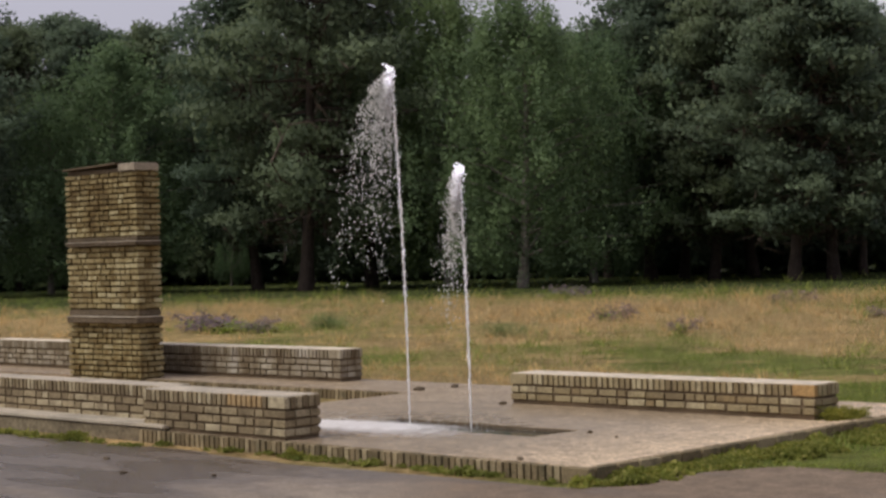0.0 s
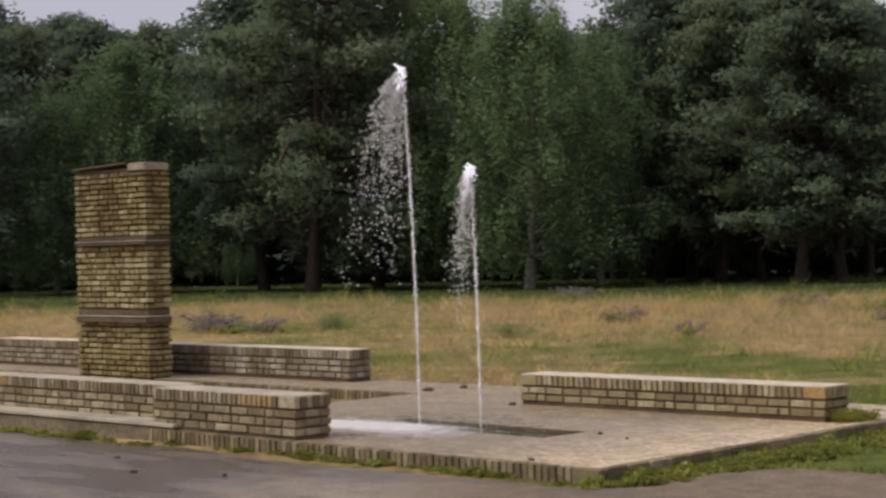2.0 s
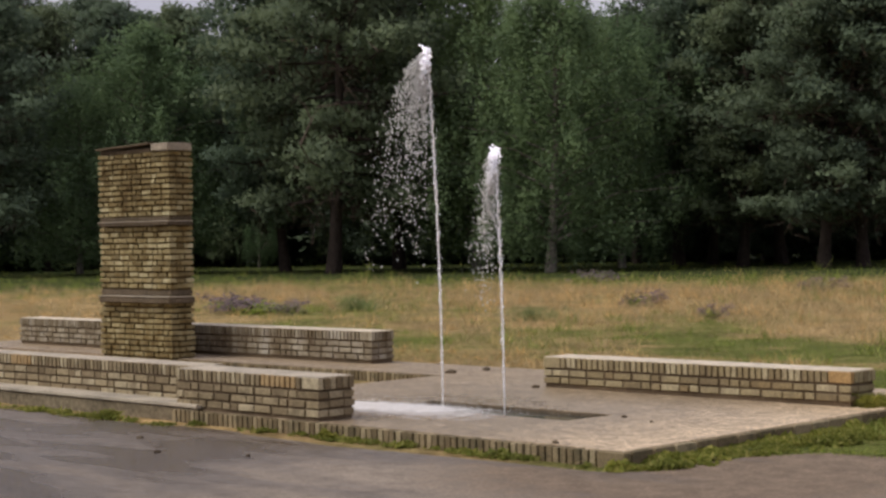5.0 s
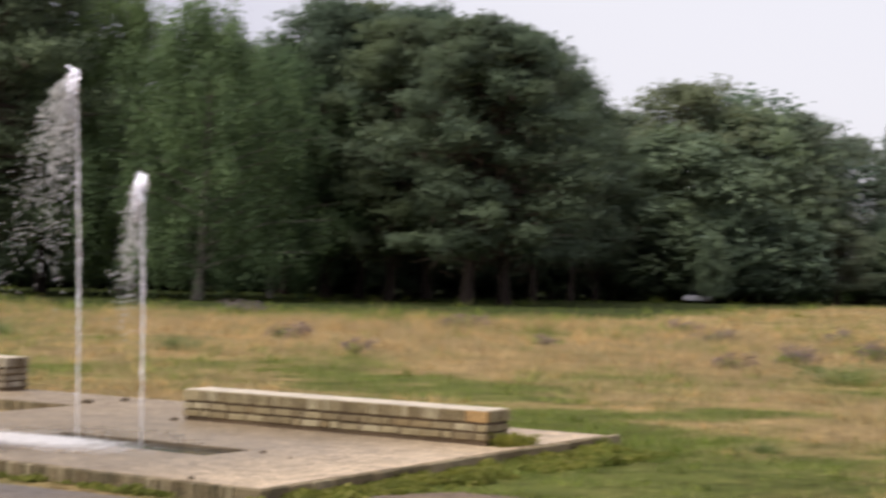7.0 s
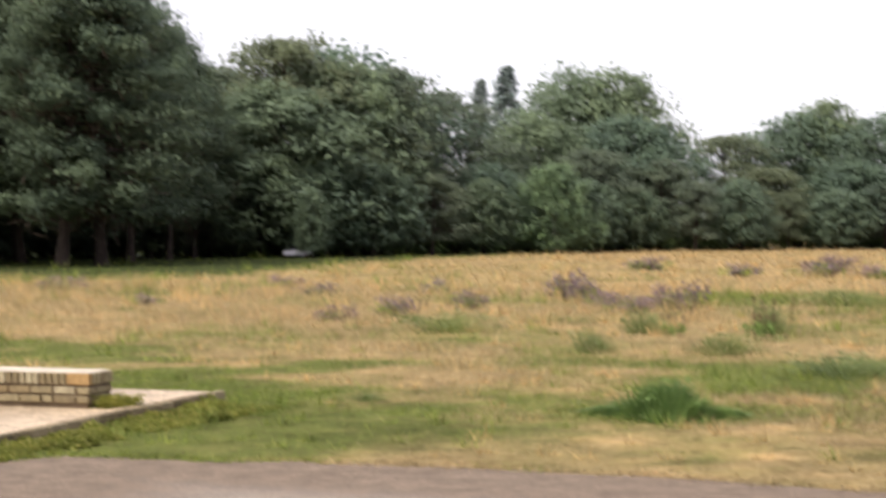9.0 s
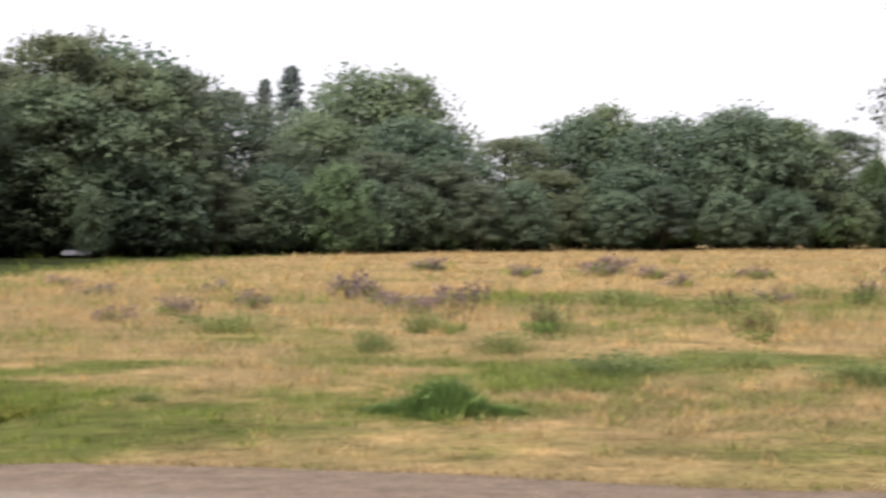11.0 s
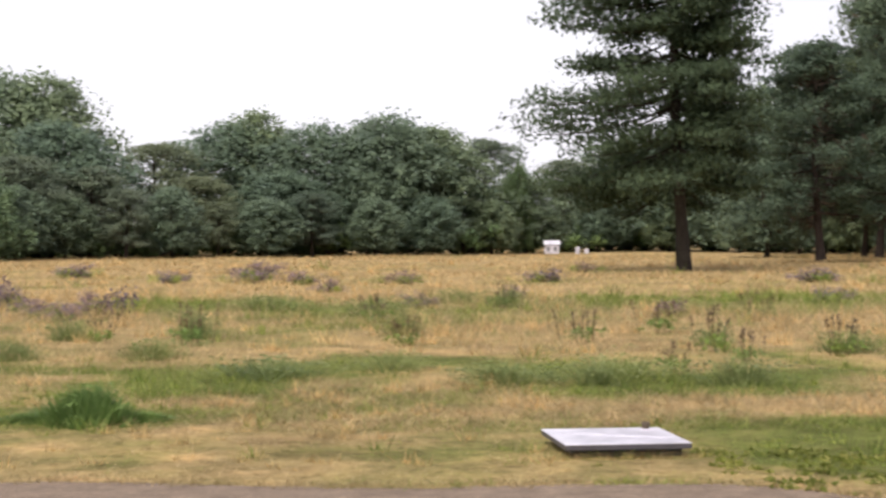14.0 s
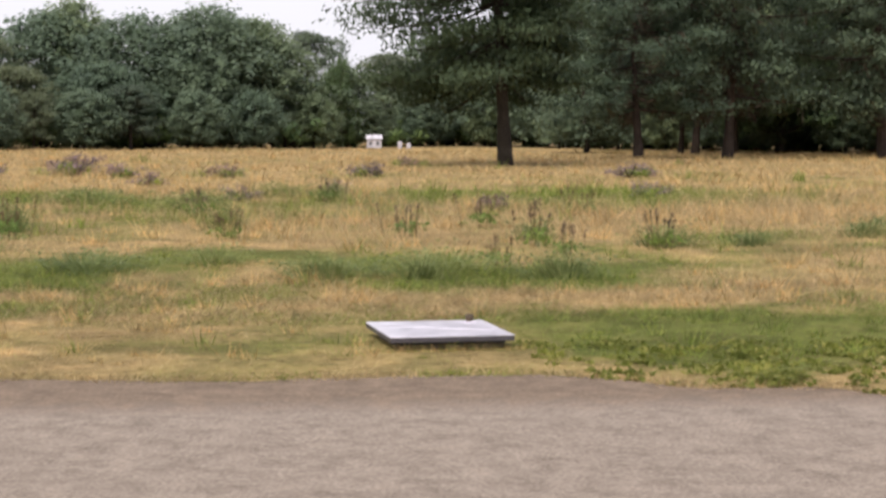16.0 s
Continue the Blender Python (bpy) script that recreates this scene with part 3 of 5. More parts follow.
# rowlock edging along the front and the side
x = PX1 - 0.26
lay(terrace, (PX1 - 0.125, 0.037, 0.03), (0.24, 0.075, 0.14), M_EDGE, rnd, 0.001)
while x > -5.1:
    lay(terrace, (x - 0.028, 0.037 + rnd.uniform(-0.004, 0.004), 0.028), (0.05, 0.075, 0.14), M_EDGE, rnd, 0.003)
    x -= 0.0665
y = 0.09
while y < PY1 - 0.05:
    lay(terrace, (PX1 - 0.037, y + 0.12, 0.027), (0.071, 0.236, 0.14), M_EDGE, rnd, 0.003)
    y += 0.25


def brick_wall(name, label, x0, x1, y0, y1, z0, courses, cap_h, orange=(), ends=(True, True), unit=0.22, course=0.075, seed=1, foot=0.0, group="", orange_end=False, mat=M_BRICK, top=None):
    """A low wall: stretcher courses, header ends, and a rowlock course on top that turns the corner at its ends."""
    r = random.Random(seed)
    wall = thing(name, label, "wall", ((x0 + x1) / 2, (y0 + y1) / 2, z0), group)
    ox, oy, oz = wall.location
    ztop = z0 + foot + courses * course
    part("core", box(x0 - ox + 0.017, x1 - ox - 0.017, y0 - oy + 0.017, y1 - oy - 0.017, 0, ztop - z0 + cap_h * 0.88), M_MORTAR, wall)
    for c in range(courses):
        zc = foot + c * course + 0.037
        for side, yy in ((0, y0 + 0.0575), (1, y1 - 0.0575)):
            for a, b in spans(x0 + 0.004, x1 - 0.004, unit, 0.019, unit * (0.5 if c % 2 else 1.0), r, 0.3):
                lay(wall, ((a + b) / 2 - ox, yy - oy, zc), (b - a, 0.115, course - 0.02), mat, r, 0.005)
        for side, xx in ((0, x0 + 0.0575), (1, x1 - 0.0575)):
            if ends[side]:
                for a, b in spans(y0 + 0.122, y1 - 0.122, 0.13, 0.012, 0.13, r, 0):
                    lay(wall, (xx - ox, (a + b) / 2 - oy, zc), (0.115, b - a, course - 0.02), mat, r, 0.005)
    zc = foot + courses * course + cap_h / 2 + 0.006
    dep = y1 - y0 + 0.006
    a0, a1 = x0 + (0.22 if ends[0] else 0), x1 - (0.22 if ends[1] else 0)
    n_ = round((a1 - a0) / 0.0655)
    w_ = (a1 - a0) / n_
    for i in range(n_):
        p = a0 + w_ * (i + 0.5)
        o = any(a <= p <= b for a, b in orange)
        lay(wall, (p - ox, 0, zc), (w_ - 0.018, dep, cap_h - 0.014), M_TAN if o else mat, r, 0.003, 0.4)
    m_ = round(dep / 0.0655)
    for side in (0, 1):
        if ends[side]:
            xc = x0 + 0.106 if side == 0 else x1 - 0.106
            for i in range(m_):
                o = orange_end and side and i < 1
                lay(wall, (xc - ox, -dep / 2 + dep * (i + 0.5) / m_, zc), (0.216, dep / m_ - 0.011, cap_h - 0.014), M_ORANGE if o else mat, r, 0.003, 0.4)
    # a thin paler sheet paints the light on top of the capping
    part("top_bed", worn(x0 - ox + 0.012, x1 - ox - 0.012, -dep / 2 + 0.012, dep / 2 - 0.012, zc + cap_h / 2 - 0.012, zc + cap_h / 2 - 0.001, 0.003, 40, 0.002, seed), top or M_LITTOP, wall, "pale sheet painted as the lit top of the brick capping")
    return wall


brick_wall("bench_wall", "low yellow brick bench wall with an orange end brick", -3.78, -0.36, 3.5, 3.9, TOP, 2, 0.112, (), orange_end=True, seed=3, foot=0.034)
brick_wall("pool_wall", "yellow brick wall end with some orange cap bricks", -5.12, -3.2, 0.06, 0.46, TOP, 3, 0.108, ((-3.92, -3.46),), ends=(False, True), seed=4, foot=0.022, mat=M_POOL, top=M_LITTOP_DULL)
brick_wall("pool_wall", "long low yellow brick wall beside the pool", -15.0, -5.13, 0.30, 0.62, TOP, 3, 0.108, ((-8.3, -7.9),), ends=(False, False), seed=6, foot=0.022, mat=M_POOL, top=M_LITTOP_DULL)
brick_wall("pool_wall", "long grey-yellow brick wall behind the pool", -15.2, -7.48, 4.66, 5.03, TOP, 3, 0.118, (), ends=(False, True), seed=7, foot=0.036, mat=M_WASH)

plinth = thing("plinth", "pale stone plinth along the pool wall", "plinth", (-10, 0.2, 0))
part("base", worn(-5.0, 5.23, -0.18, 0.30, -0.1, TOP + 0.018, 0.012, 30, 0.010, 3), M_DIRTY, plinth)
part("coping", worn(-5.0, 5.25, -0.2, 0.31, TOP + 0.020, TOP + 0.052, 0.008, 30, 0.005, 5), M_LEDGE, plinth)

# ---------------------------------------------------------------- brick stele
SX0, SX1, SY0, SY1 = -11.86, -10.30, 3.84, 4.21
r = random.Random(11)
stele = thing("brick_stele", "tall weathered brick stele with three dark stone slabs", "pillar", (SX0, SY0, 0.02))
W_, D_ = SX1 - SX0, SY1 - SY0
part("core", box(0.026, W_ - 0.026, 0.026, D_ - 0.03, -0.1, 2.72), M_JOINT, stele)
for z0, z1 in ((-0.06, 0.80), (0.96, 1.77), (1.89, 2.72)):
    nz = round((z1 - z0) / 0.071)
    h = (z1 - z0) / nz
    for c in range(nz):
        zc = z0 + (c + 0.5) * h
        out = r.uniform(-0.012, 0.008)
        for a, b in spans(0.0, W_, 0.21, 0.024, 0.25 if c % 2 else 0.13, r, 0.3):
            lay(stele, ((a + b) / 2, 0.055 - out, zc), (b - a, 0.11, h - 0.023), M_PILLAR, r, 0.008, 1.4)
        for a, b in spans(0.115, D_, 0.225, 0.024, 0.12 if c % 2 else 0.24, r, 0.2):
            lay(stele, (W_ - 0.055 + out, (a + b) / 2, zc), (0.11, b - a, h - 0.023), M_PILLAR, r, 0.008, 1.4)
for z0, z1, off in ((0.78, 0.858, 0.09), (1.772, 1.82, 0.08)):
    slab = part("slab", worn(0.10, W_ + off, -off, D_ - 0.05, z0, z1, 0.012, 12, 0.008, z0), M_STONE, stele, "dark weathered stone slab")
    # an added pale strip paints the sky-lit edge of the slab
    part("crust", worn(0.09, W_ + off + 0.008, -off - 0.008, D_ - 0.06, z1 + 0.001, z1 + 0.015, 0.005, 16, 0.006, z1), M_LEDGE, slab, "pale strip painted as the slab's lit top edge")
# broken top: a thin tilted slab over a brown bed, and a pale end block
part("bed", worn(0.04, W_ - 0.40, 0.01, D_ - 0.03, 2.715, 2.77, 0.008, 8, 0.006, 4.0), M_STONE, stele, "brown mortar bed")
cap = worn(0.03, W_ - 0.36, -0.06, D_ - 0.02, 2.775, 2.802, 0.006, 10, 0.004, 7.0)
for v_ in cap.verts:
    v_.co.z += 0.045 * v_.co.x / W_
part("slab", cap, M_STONE, stele, "thin dark tilted slab")
for z0, z1 in ((0.875, 0.955), (1.838, 1.888)):
    part("band", worn(0.0, W_ - 0.02, 0.015, D_, z0 + 0.002, z1, 0.01, 10, 0.008, z0), M_STONE, stele, "dark recessed band")
part("block", worn(W_ - 0.34, W_ + 0.03, -0.03, D_ - 0.02, 2.722, 2.822, 0.01, 6, 0.006, 9.0), M_PALE, stele, "pale weathered block")
# ---------------------------------------------------------------- trees
def tube(points, radii, sides=7):
    """Verts and faces of a tapered tube along points."""
    vs, fs = [], []
    for i, (p, rad) in enumerate(zip(points, radii)):
        q = points[min(i + 1, len(points) - 1)] - points[max(i - 1, 0)]
        q = q.normalized() if q.length else Vector((0, 0, 1))
        a = q.orthogonal().normalized()
        b_ = q.cross(a)
        for k in range(sides):
            t = 2 * math.pi * k / sides
            vs.append(p + (a * math.cos(t) + b_ * math.sin(t)) * rad)
        if i:
            o = (i - 1) * sides
            fs += [(o + k, o + (k + 1) % sides, o + sides + (k + 1) % sides, o + sides + k) for k in range(sides)]
    return vs, fs


def leaves(rng, centres, sizes, count, leaf, flat=0.0, droop=0.0, aspect=0.55):
    """Leaf blades scattered in clumps: centres (n,3), sizes (n,3); returns verts and quads."""
    n = len(centres)
    idx = np.repeat(np.arange(n), count)
    m = len(idx)
    d = rng.normal(size=(m, 3))
    p = centres[idx] + np.clip(d, -2.0, 2.0) * 0.52 * sizes[idx]
    d /= np.linalg.norm(d, axis=1)[:, None]
    up = rng.normal(size=(m, 3))
    up[:, 2] += droop
    u = up / np.linalg.norm(up, axis=1)[:, None]
    nn = d * 0.6 + rng.normal(size=(m, 3)) * 0.7
    nn[:, 2] += flat
    v = np.cross(nn, u)
    v /= np.linalg.norm(v, axis=1)[:, None] + 1e-9
    s = leaf * rng.uniform(0.6, 1.4, m)[:, None]
    a, b_ = u * s * 0.5, v * s * 0.5 * aspect
    tri = np.stack([p - a - b_, p - a * 0.6 + b_, p + a], 1).reshape(-1, 3)
    return tri, np.arange(m * 3).reshape(-1, 3)


def foliage(rng, centres, sizes, turns, count, leaf, flat=0.0, droop=0.0, aspect=0.55, under=1.0, soft=0.0):
    """Sprays of leaves on soft clumps: sizes along, across and up, turns the bearing of each clump. Returns verts, triangles and
    the normals, which follow the clump as a whole. under: how much of the foliage hangs on the clump's lower side; soft: looser clumps with more even light."""
    m = len(centres) * count
    idx = np.repeat(np.arange(len(centres)), count)
    d = rng.normal(size=(m, 3))
    d /= np.linalg.norm(d, axis=1)[:, None]
    low = (d[:, 2] < -0.15) & (rng.random(m) > under)
    d[low, 2] *= -0.7
    rad = np.clip(np.abs(rng.normal(0.76, 0.24 + 0.08 * soft, m)), 0.05, 1.24 - 0.08 * soft)[:, None]
    ca, sa = np.cos(turns[idx]), np.sin(turns[idx])

    def swing(q):
        return np.stack([q[:, 0] * ca - q[:, 1] * sa, q[:, 0] * sa + q[:, 1] * ca, q[:, 2]], 1)
    p = centres[idx] + swing(d * rad * sizes[idx])
    out = swing(d / sizes[idx])
    out /= np.linalg.norm(out, axis=1)[:, None]
    up = rng.normal(size=(m, 3))
    up[:, 2] += droop
    u = up / np.linalg.norm(up, axis=1)[:, None]
    nn = out * 0.9 + rng.normal(size=(m, 3)) * 0.55
    nn[:, 2] += flat
    v = np.cross(nn, u)
    v /= np.linalg.norm(v, axis=1)[:, None] + 1e-9
    s = leaf * rng.uniform(0.55, 1.45, m)[:, None]
    a, b_ = u * s * 0.5, v * s * 0.5 * aspect
    p0, p1, p2 = p - a - b_, p - a * 0.6 + b_, p + a
    away = np.einsum("ij,ij->i", np.cross(p1 - p0, p2 - p0), out) < 0
    p1[away], p2[away] = p2[away].copy(), p1[away].copy()
    norm = out * (1 - 0.62 * soft) + rng.normal(size=(m, 3)) * 0.12
    norm[:, 2] += 0.25 + 0.45 * soft
    norm /= np.linalg.norm(norm, axis=1)[:, None]
    return np.stack([p0, p1, p2], 1).reshape(-1, 3), np.arange(m * 3).reshape(-1, 3), np.repeat(norm, 3, axis=0)


def leaf_mesh(name, quad, fs, mat, normals=None):
    """A mesh of separate faces; normals: one for each vert."""
    verts, loops = quad, fs.ravel()
    starts = np.arange(0, fs.size, fs.shape[1])
    me = bpy.data.meshes.new(name)
    me.vertices.add(len(verts))
    me.vertices.foreach_set("co", verts.astype(np.float32).ravel())
    me.loops.add(len(loops))
    me.loops.foreach_set("vertex_index", loops.astype(np.int32))
    me.polygons.add(len(starts))
    me.polygons.foreach_set("loop_start", starts.astype(np.int32))
    me.update(calc_edges=True)
    me.materials.append(mat)
    if normals is not None:
        me.normals_split_custom_set_from_vertices(normals.astype(np.float32))
    return me


def make_tree(name, label, kind, height, seed, far=False):
    """kinds: pine, layered, broad, birch, poplar. Built at the origin, trunk > limbs, crown."""
    rng = np.random.default_rng(seed)
    rr = random.Random(seed)
    tree = thing(name, label, "tree")
    spec = dict(pine=(0.0175, 0.24, M_BARK_PINE), layered=(0.0115, 0.10, M_BARK), broad=(0.016, 0.12, M_BARK), birch=(0.011, 0.14, M_BARK_BIRCH), poplar=(0.006, 0.06, M_BARK))[kind]
    rad0, bare, bark = height * spec[0], spec[1], spec[2]
    bend = Vector((rr.uniform(-1, 1), rr.uniform(-1, 1), 0)) * height * 0.03
    pts = [Vector((0, 0, -0.15)) + Vector((0, 0, height * 0.96 + 0.15)) * t + bend * math.sin(t * 2.6) for t in [i / 10 for i in range(11)]]
    radii = [rad0 * (1.35 if i == 0 else 1.0) * (1 - 0.93 * (i / 10) ** 1.1) for i in range(11)]
    vs, fs = tube(pts, radii, 9)

    def at(t):
        k = min(9.999, max(0, t * 10))
        i = int(k)
        return pts[i].lerp(pts[i + 1], k - i)
    centres, sizes, turns = [], [], []
    limbs_v, limbs_f = [], []

    def limb(line, r0):
        a, f = tube(line, [r0 * (1 - 0.85 * i / (len(line) - 1)) for i in range(len(line))], 3 if far else 5)
        o = len(limbs_v)
        limbs_v.extend(a)
        limbs_f.extend([tuple(i + o for i in q) for q in f])

    def clump(c, along, across, high, az):
        centres.append(c)
        sizes.append((along, across, high))
        turns.append(az)

    def bough(p0, az, ln, rise, sag, r0, pads, width, thick, first=0.38):
        """A limb that leaves the trunk, sags and turns up at its end, with fans of foliage along its outer part."""
        dirn, side = Vector((math.cos(az), math.sin(az), 0)), Vector((-math.sin(az), math.cos(az), 0))
        wob = rr.uniform(-0.12, 0.12)

        def on(q):
            return p0 + dirn * ln * q + side * ln * wob * q * q + Vector((0, 0, ln * (rise * q - sag * math.sin(q * 2.6) * 0.5)))
        limb([on(i / 5) for i in range(6)], r0)
        for j in range(pads):
            q = first + (1.04 - first) * (j + rr.uniform(0.2, 0.8)) / pads
            off = rr.uniform(-1, 1) * width * 0.9 * math.sin(math.pi * min(1, 0.2 + 0.75 * q))
            c = on(q) + side * off + Vector((0, 0, rr.uniform(0.0, 0.5) * thick))
            k2 = width * rr.uniform(0.55, 1.1)
            clump(c, k2 * 1.25, k2 * 0.8, thick * rr.uniform(0.7, 1.25), az + off * 0.5)
            if abs(off) > 0.35 * width:
                limb([on(q * 0.8), c], r0 * 0.3)
    if kind == "layered":
        levels = 34
        for k in range(levels):
            t = 0.185 + 0.79 * k / (levels - 1)
            reach = (height * 0.255 * (1 - t ** 3.4) * (0.9 + 0.16 * math.sin(t * 9.0)) * min(1.0, 0.5 + 1.3 * t) + 0.6)
            for j in range(rr.randint(5, 6)):
                ln = reach * rr.uniform(0.72, 1.10)
                az = rr.uniform(0, 2 * math.pi)
                ln *= 1.0 - 0.36 * max(0.0, math.cos(az))       # shorter boughs on one side
                bough(at(t), az, ln, -0.44 + 0.92 * t + rr.uniform(-0.06, 0.06), 0.16, 0.075 * (1 - t) + 0.025, 6 if t < 0.8 else 3, 0.44 + 0.17 * ln, 0.27 + 0.05 * ln, 0.28)
    elif kind == "pine":
        n_l = 46
        for k in range(n_l):
            t = bare + (1.0 - bare) * (k + rr.random()) / n_l
            s_ = (t - bare) / (1 - bare)
            reach = height * (0.30 * math.sin(math.pi * min(1, 0.30 + 0.68 * s_)) ** 0.7 + 0.02) * rr.uniform(0.5, 1.22)
            bough(at(max(0.08, min(t, 0.97) - 0.04)), k * 2.4 + rr.uniform(-0.6, 0.6), reach, -0.10 + 0.42 * s_ + rr.uniform(-0.08, 0.1), 0.12, 0.06 * (1 - s_) + 0.03, 4, height * (0.088 if far else 0.076), height * (0.062 if far else 0.048), 0.62 if far else 0.40)
        for j in range(7):                       # blunt top
            a_ = j * 0.9
            clump(at(0.985) + Vector((math.cos(a_), math.sin(a_), 0)) * height * 0.045 * (j > 0) + Vector((0, 0, height * rr.uniform(-0.03, 0.02))), height * 0.05, height * 0.05, height * 0.034, a_)
    elif kind == "birch":
        for k in range(120):
            t = bare + (1 - bare) * (k + rr.random()) / 120
            s_ = (t - bare) / (1 - bare)
            wide = math.sin(math.pi * min(1.0, 0.20 + 0.80 * s_) ** 0.85) ** 0.6
            reach = height * 0.26 * max(0.06, wide) * rr.uniform(0.45, 1.1)
            az = k * 2.399 + rr.uniform(-0.5, 0.5)
            dirn = Vector((math.cos(az), math.sin(az), 0))
            p0, p1 = at(max(bare * 0.8, min(0.95, t - 0.10))), at(min(t, 0.985)) + dirn * reach
            if k % 2 == 0:
                limb([p0, p0.lerp(p1, 0.5) + Vector((0, 0, 0.12 * reach)), p1], 0.045 * (1 - s_) + 0.018)
            for j in range(4):                   # hanging strands of twigs
                ln = height * rr.uniform(0.05, 0.105)
                c = p0.lerp(p1, rr.uniform(0.5, 1.06)) + Vector((rr.uniform(-0.5, 0.5), rr.uniform(-0.5, 0.5), -ln * 0.6 + rr.uniform(0, 0.3)))
                w_ = height * rr.uniform(0.018, 0.036)
                clump(c, w_, w_, ln, az)
    else:
        prof = dict(broad=(0.34, 130), poplar=(0.085, 110))[kind]
        for k in range(prof[1]):
            t = bare + (1 - bare) * (k + rr.random()) / prof[1]
            s_ = (t - bare) / (1 - bare)
            wide = math.sin(math.pi * min(1.0, 0.16 + 0.84 * s_)) ** 0.6 if kind != "poplar" else (1 - s_) ** 0.6 * min(1.0, 0.45 + 3 * s_)
            reach = height * prof[0] * max(0.05, wide) * (rr.uniform(0.8, 1.05) if far and kind == "broad" else rr.uniform(0.5, 1.08))
            az = k * 2.399 + rr.uniform(-0.5, 0.5)
            p0, p1 = at(max(bare * 0.8, min(0.95, t - 0.10))), at(min(t, 0.99)) + Vector((math.cos(az), math.sin(az), 0)) * reach
            if k % 3 == 0:
                limb([p0, p0.lerp(p1, 0.5) + Vector((0, 0, 0.06 * reach)), p1], 0.05 * (1 - s_) + 0.02)
            q = rr.uniform(0.5, 1.1) * height / 13 * (1.3 if far and kind == "broad" else 1.0) * (0.55 * (1.1 - 0.6 * s_) if kind == "poplar" else 1.0)
            clump(p1, q, q * rr.uniform(0.7, 1.0), q * (1.1 if kind == "poplar" else rr.uniform(0.65, 0.9)), az)
            if reach > 1.6:
                clump(p0.lerp(p1, rr.uniform(0.45, 0.75)) + Vector((0, 0, 0.3)), q, q, q * 0.6, az)
    trunk = part("trunk", mesh_from("trunk", vs, fs, bark), bark, tree)
    for poly in trunk.data.polygons:
        poly.use_smooth = True
    part("branchwork", mesh_from("branchwork", limbs_v, limbs_f, bark), bark, trunk)
    c, s, tw = np.array([tuple(p) for p in centres]), np.array(sizes), np.array(turns)
    mat = dict(pine=L_PINE, layered=L_SPRUCE, broad=L_BROAD, birch=L_BIRCH, poplar=L_POPLAR_HAZE)[kind]
    cnt, leaf, flat, droop, asp, under = dict(pine=(148, 0.205, 0.5, 0.5, 0.6, 0.6), layered=(96, 0.25, 0.5, 0.6, 0.45, 0.6), broad=(125, 0.20, 0.3, 0.0, 0.8, 0.7), birch=(84, 0.12, 0.0, -1.4, 0.62, 1.0), poplar=(90, 0.3, 0, 0.5, 0.7, 1.0))[kind]
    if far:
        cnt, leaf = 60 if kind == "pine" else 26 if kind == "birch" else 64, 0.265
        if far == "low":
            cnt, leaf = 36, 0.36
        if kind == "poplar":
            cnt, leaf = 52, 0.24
        # far crowns take the leaf colours that carry painted haze
        mat = L_WOOD_HAZE if kind == "broad" else L_POPLAR_HAZE if kind == "poplar" else L_FARPINE_HAZE
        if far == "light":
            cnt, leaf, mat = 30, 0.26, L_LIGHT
    quad, fq, nrm = foliage(rng, c, s, tw, cnt, leaf, flat, droop, asp, under, 1.0 if far else 0.45)
    part("crown", leaf_mesh("crown", quad, fq, mat, nrm), mat, tree)
    if kind == "pine":                           # bare brown twigs inside the crown
        k = rng.integers(0, len(c), 500 if far else 1600)
        f_ = rng.uniform(0.25, 0.85, len(k))[:, None]
        axis_ = np.stack([np.zeros(len(k)), np.zeros(len(k)), c[k, 2]], 1)
        mid = axis_ + (c[k] - axis_) * f_ - np.array([0, 0, 0.35]) + rng.normal(0, 0.3, (len(k), 3))
        quad, fq = leaves(rng, mid, np.full((len(k), 3), 0.15), 1, 0.7, 0.0, -0.3, 0.10)
        part("twig", leaf_mesh("twig", quad, fq, M_TWIG), M_TWIG, tree, kind="stuff")
    return tree


def shrub(name, label, size, seed, mat, cat="bush", leaf_n=60):
    rng = np.random.default_rng(seed)
    bush = thing(name, label, cat)
    n_ = 16
    c = rng.normal(size=(n_, 3)) * np.array([0.42, 0.42, 0.22]) * size[0]
    c[:, 2] = np.abs(c[:, 2]) * size[1] / size[0] * 1.6 + 0.16 * size[1]
    s = np.full((n_, 3), 0.3 * size[0])
    s[:, 2] = 0.24 * size[1]
    stems_v, stems_f = [], []
    for p in c[:8]:
        a, f = tube([Vector((0, 0, -0.05)), Vector(p) * 0.6, Vector(p)], [0.03 * size[1], 0.02 * size[1], 0.008 * size[1]], 4)
        o = len(stems_v)
        stems_v += a
        stems_f += [tuple(i + o for i in q) for q in f]
    part("stem", mesh_from("stem", stems_v, stems_f, M_BARK), M_BARK, bush, kind="stuff")
    quad, fq, nrm = foliage(rng, c, s, np.zeros(n_), leaf_n, 0.12 * size[1], 0.2, 0.3, 0.6)
    part("foliage", leaf_mesh("foliage", quad, fq, mat, nrm), mat, bush)
    return bush


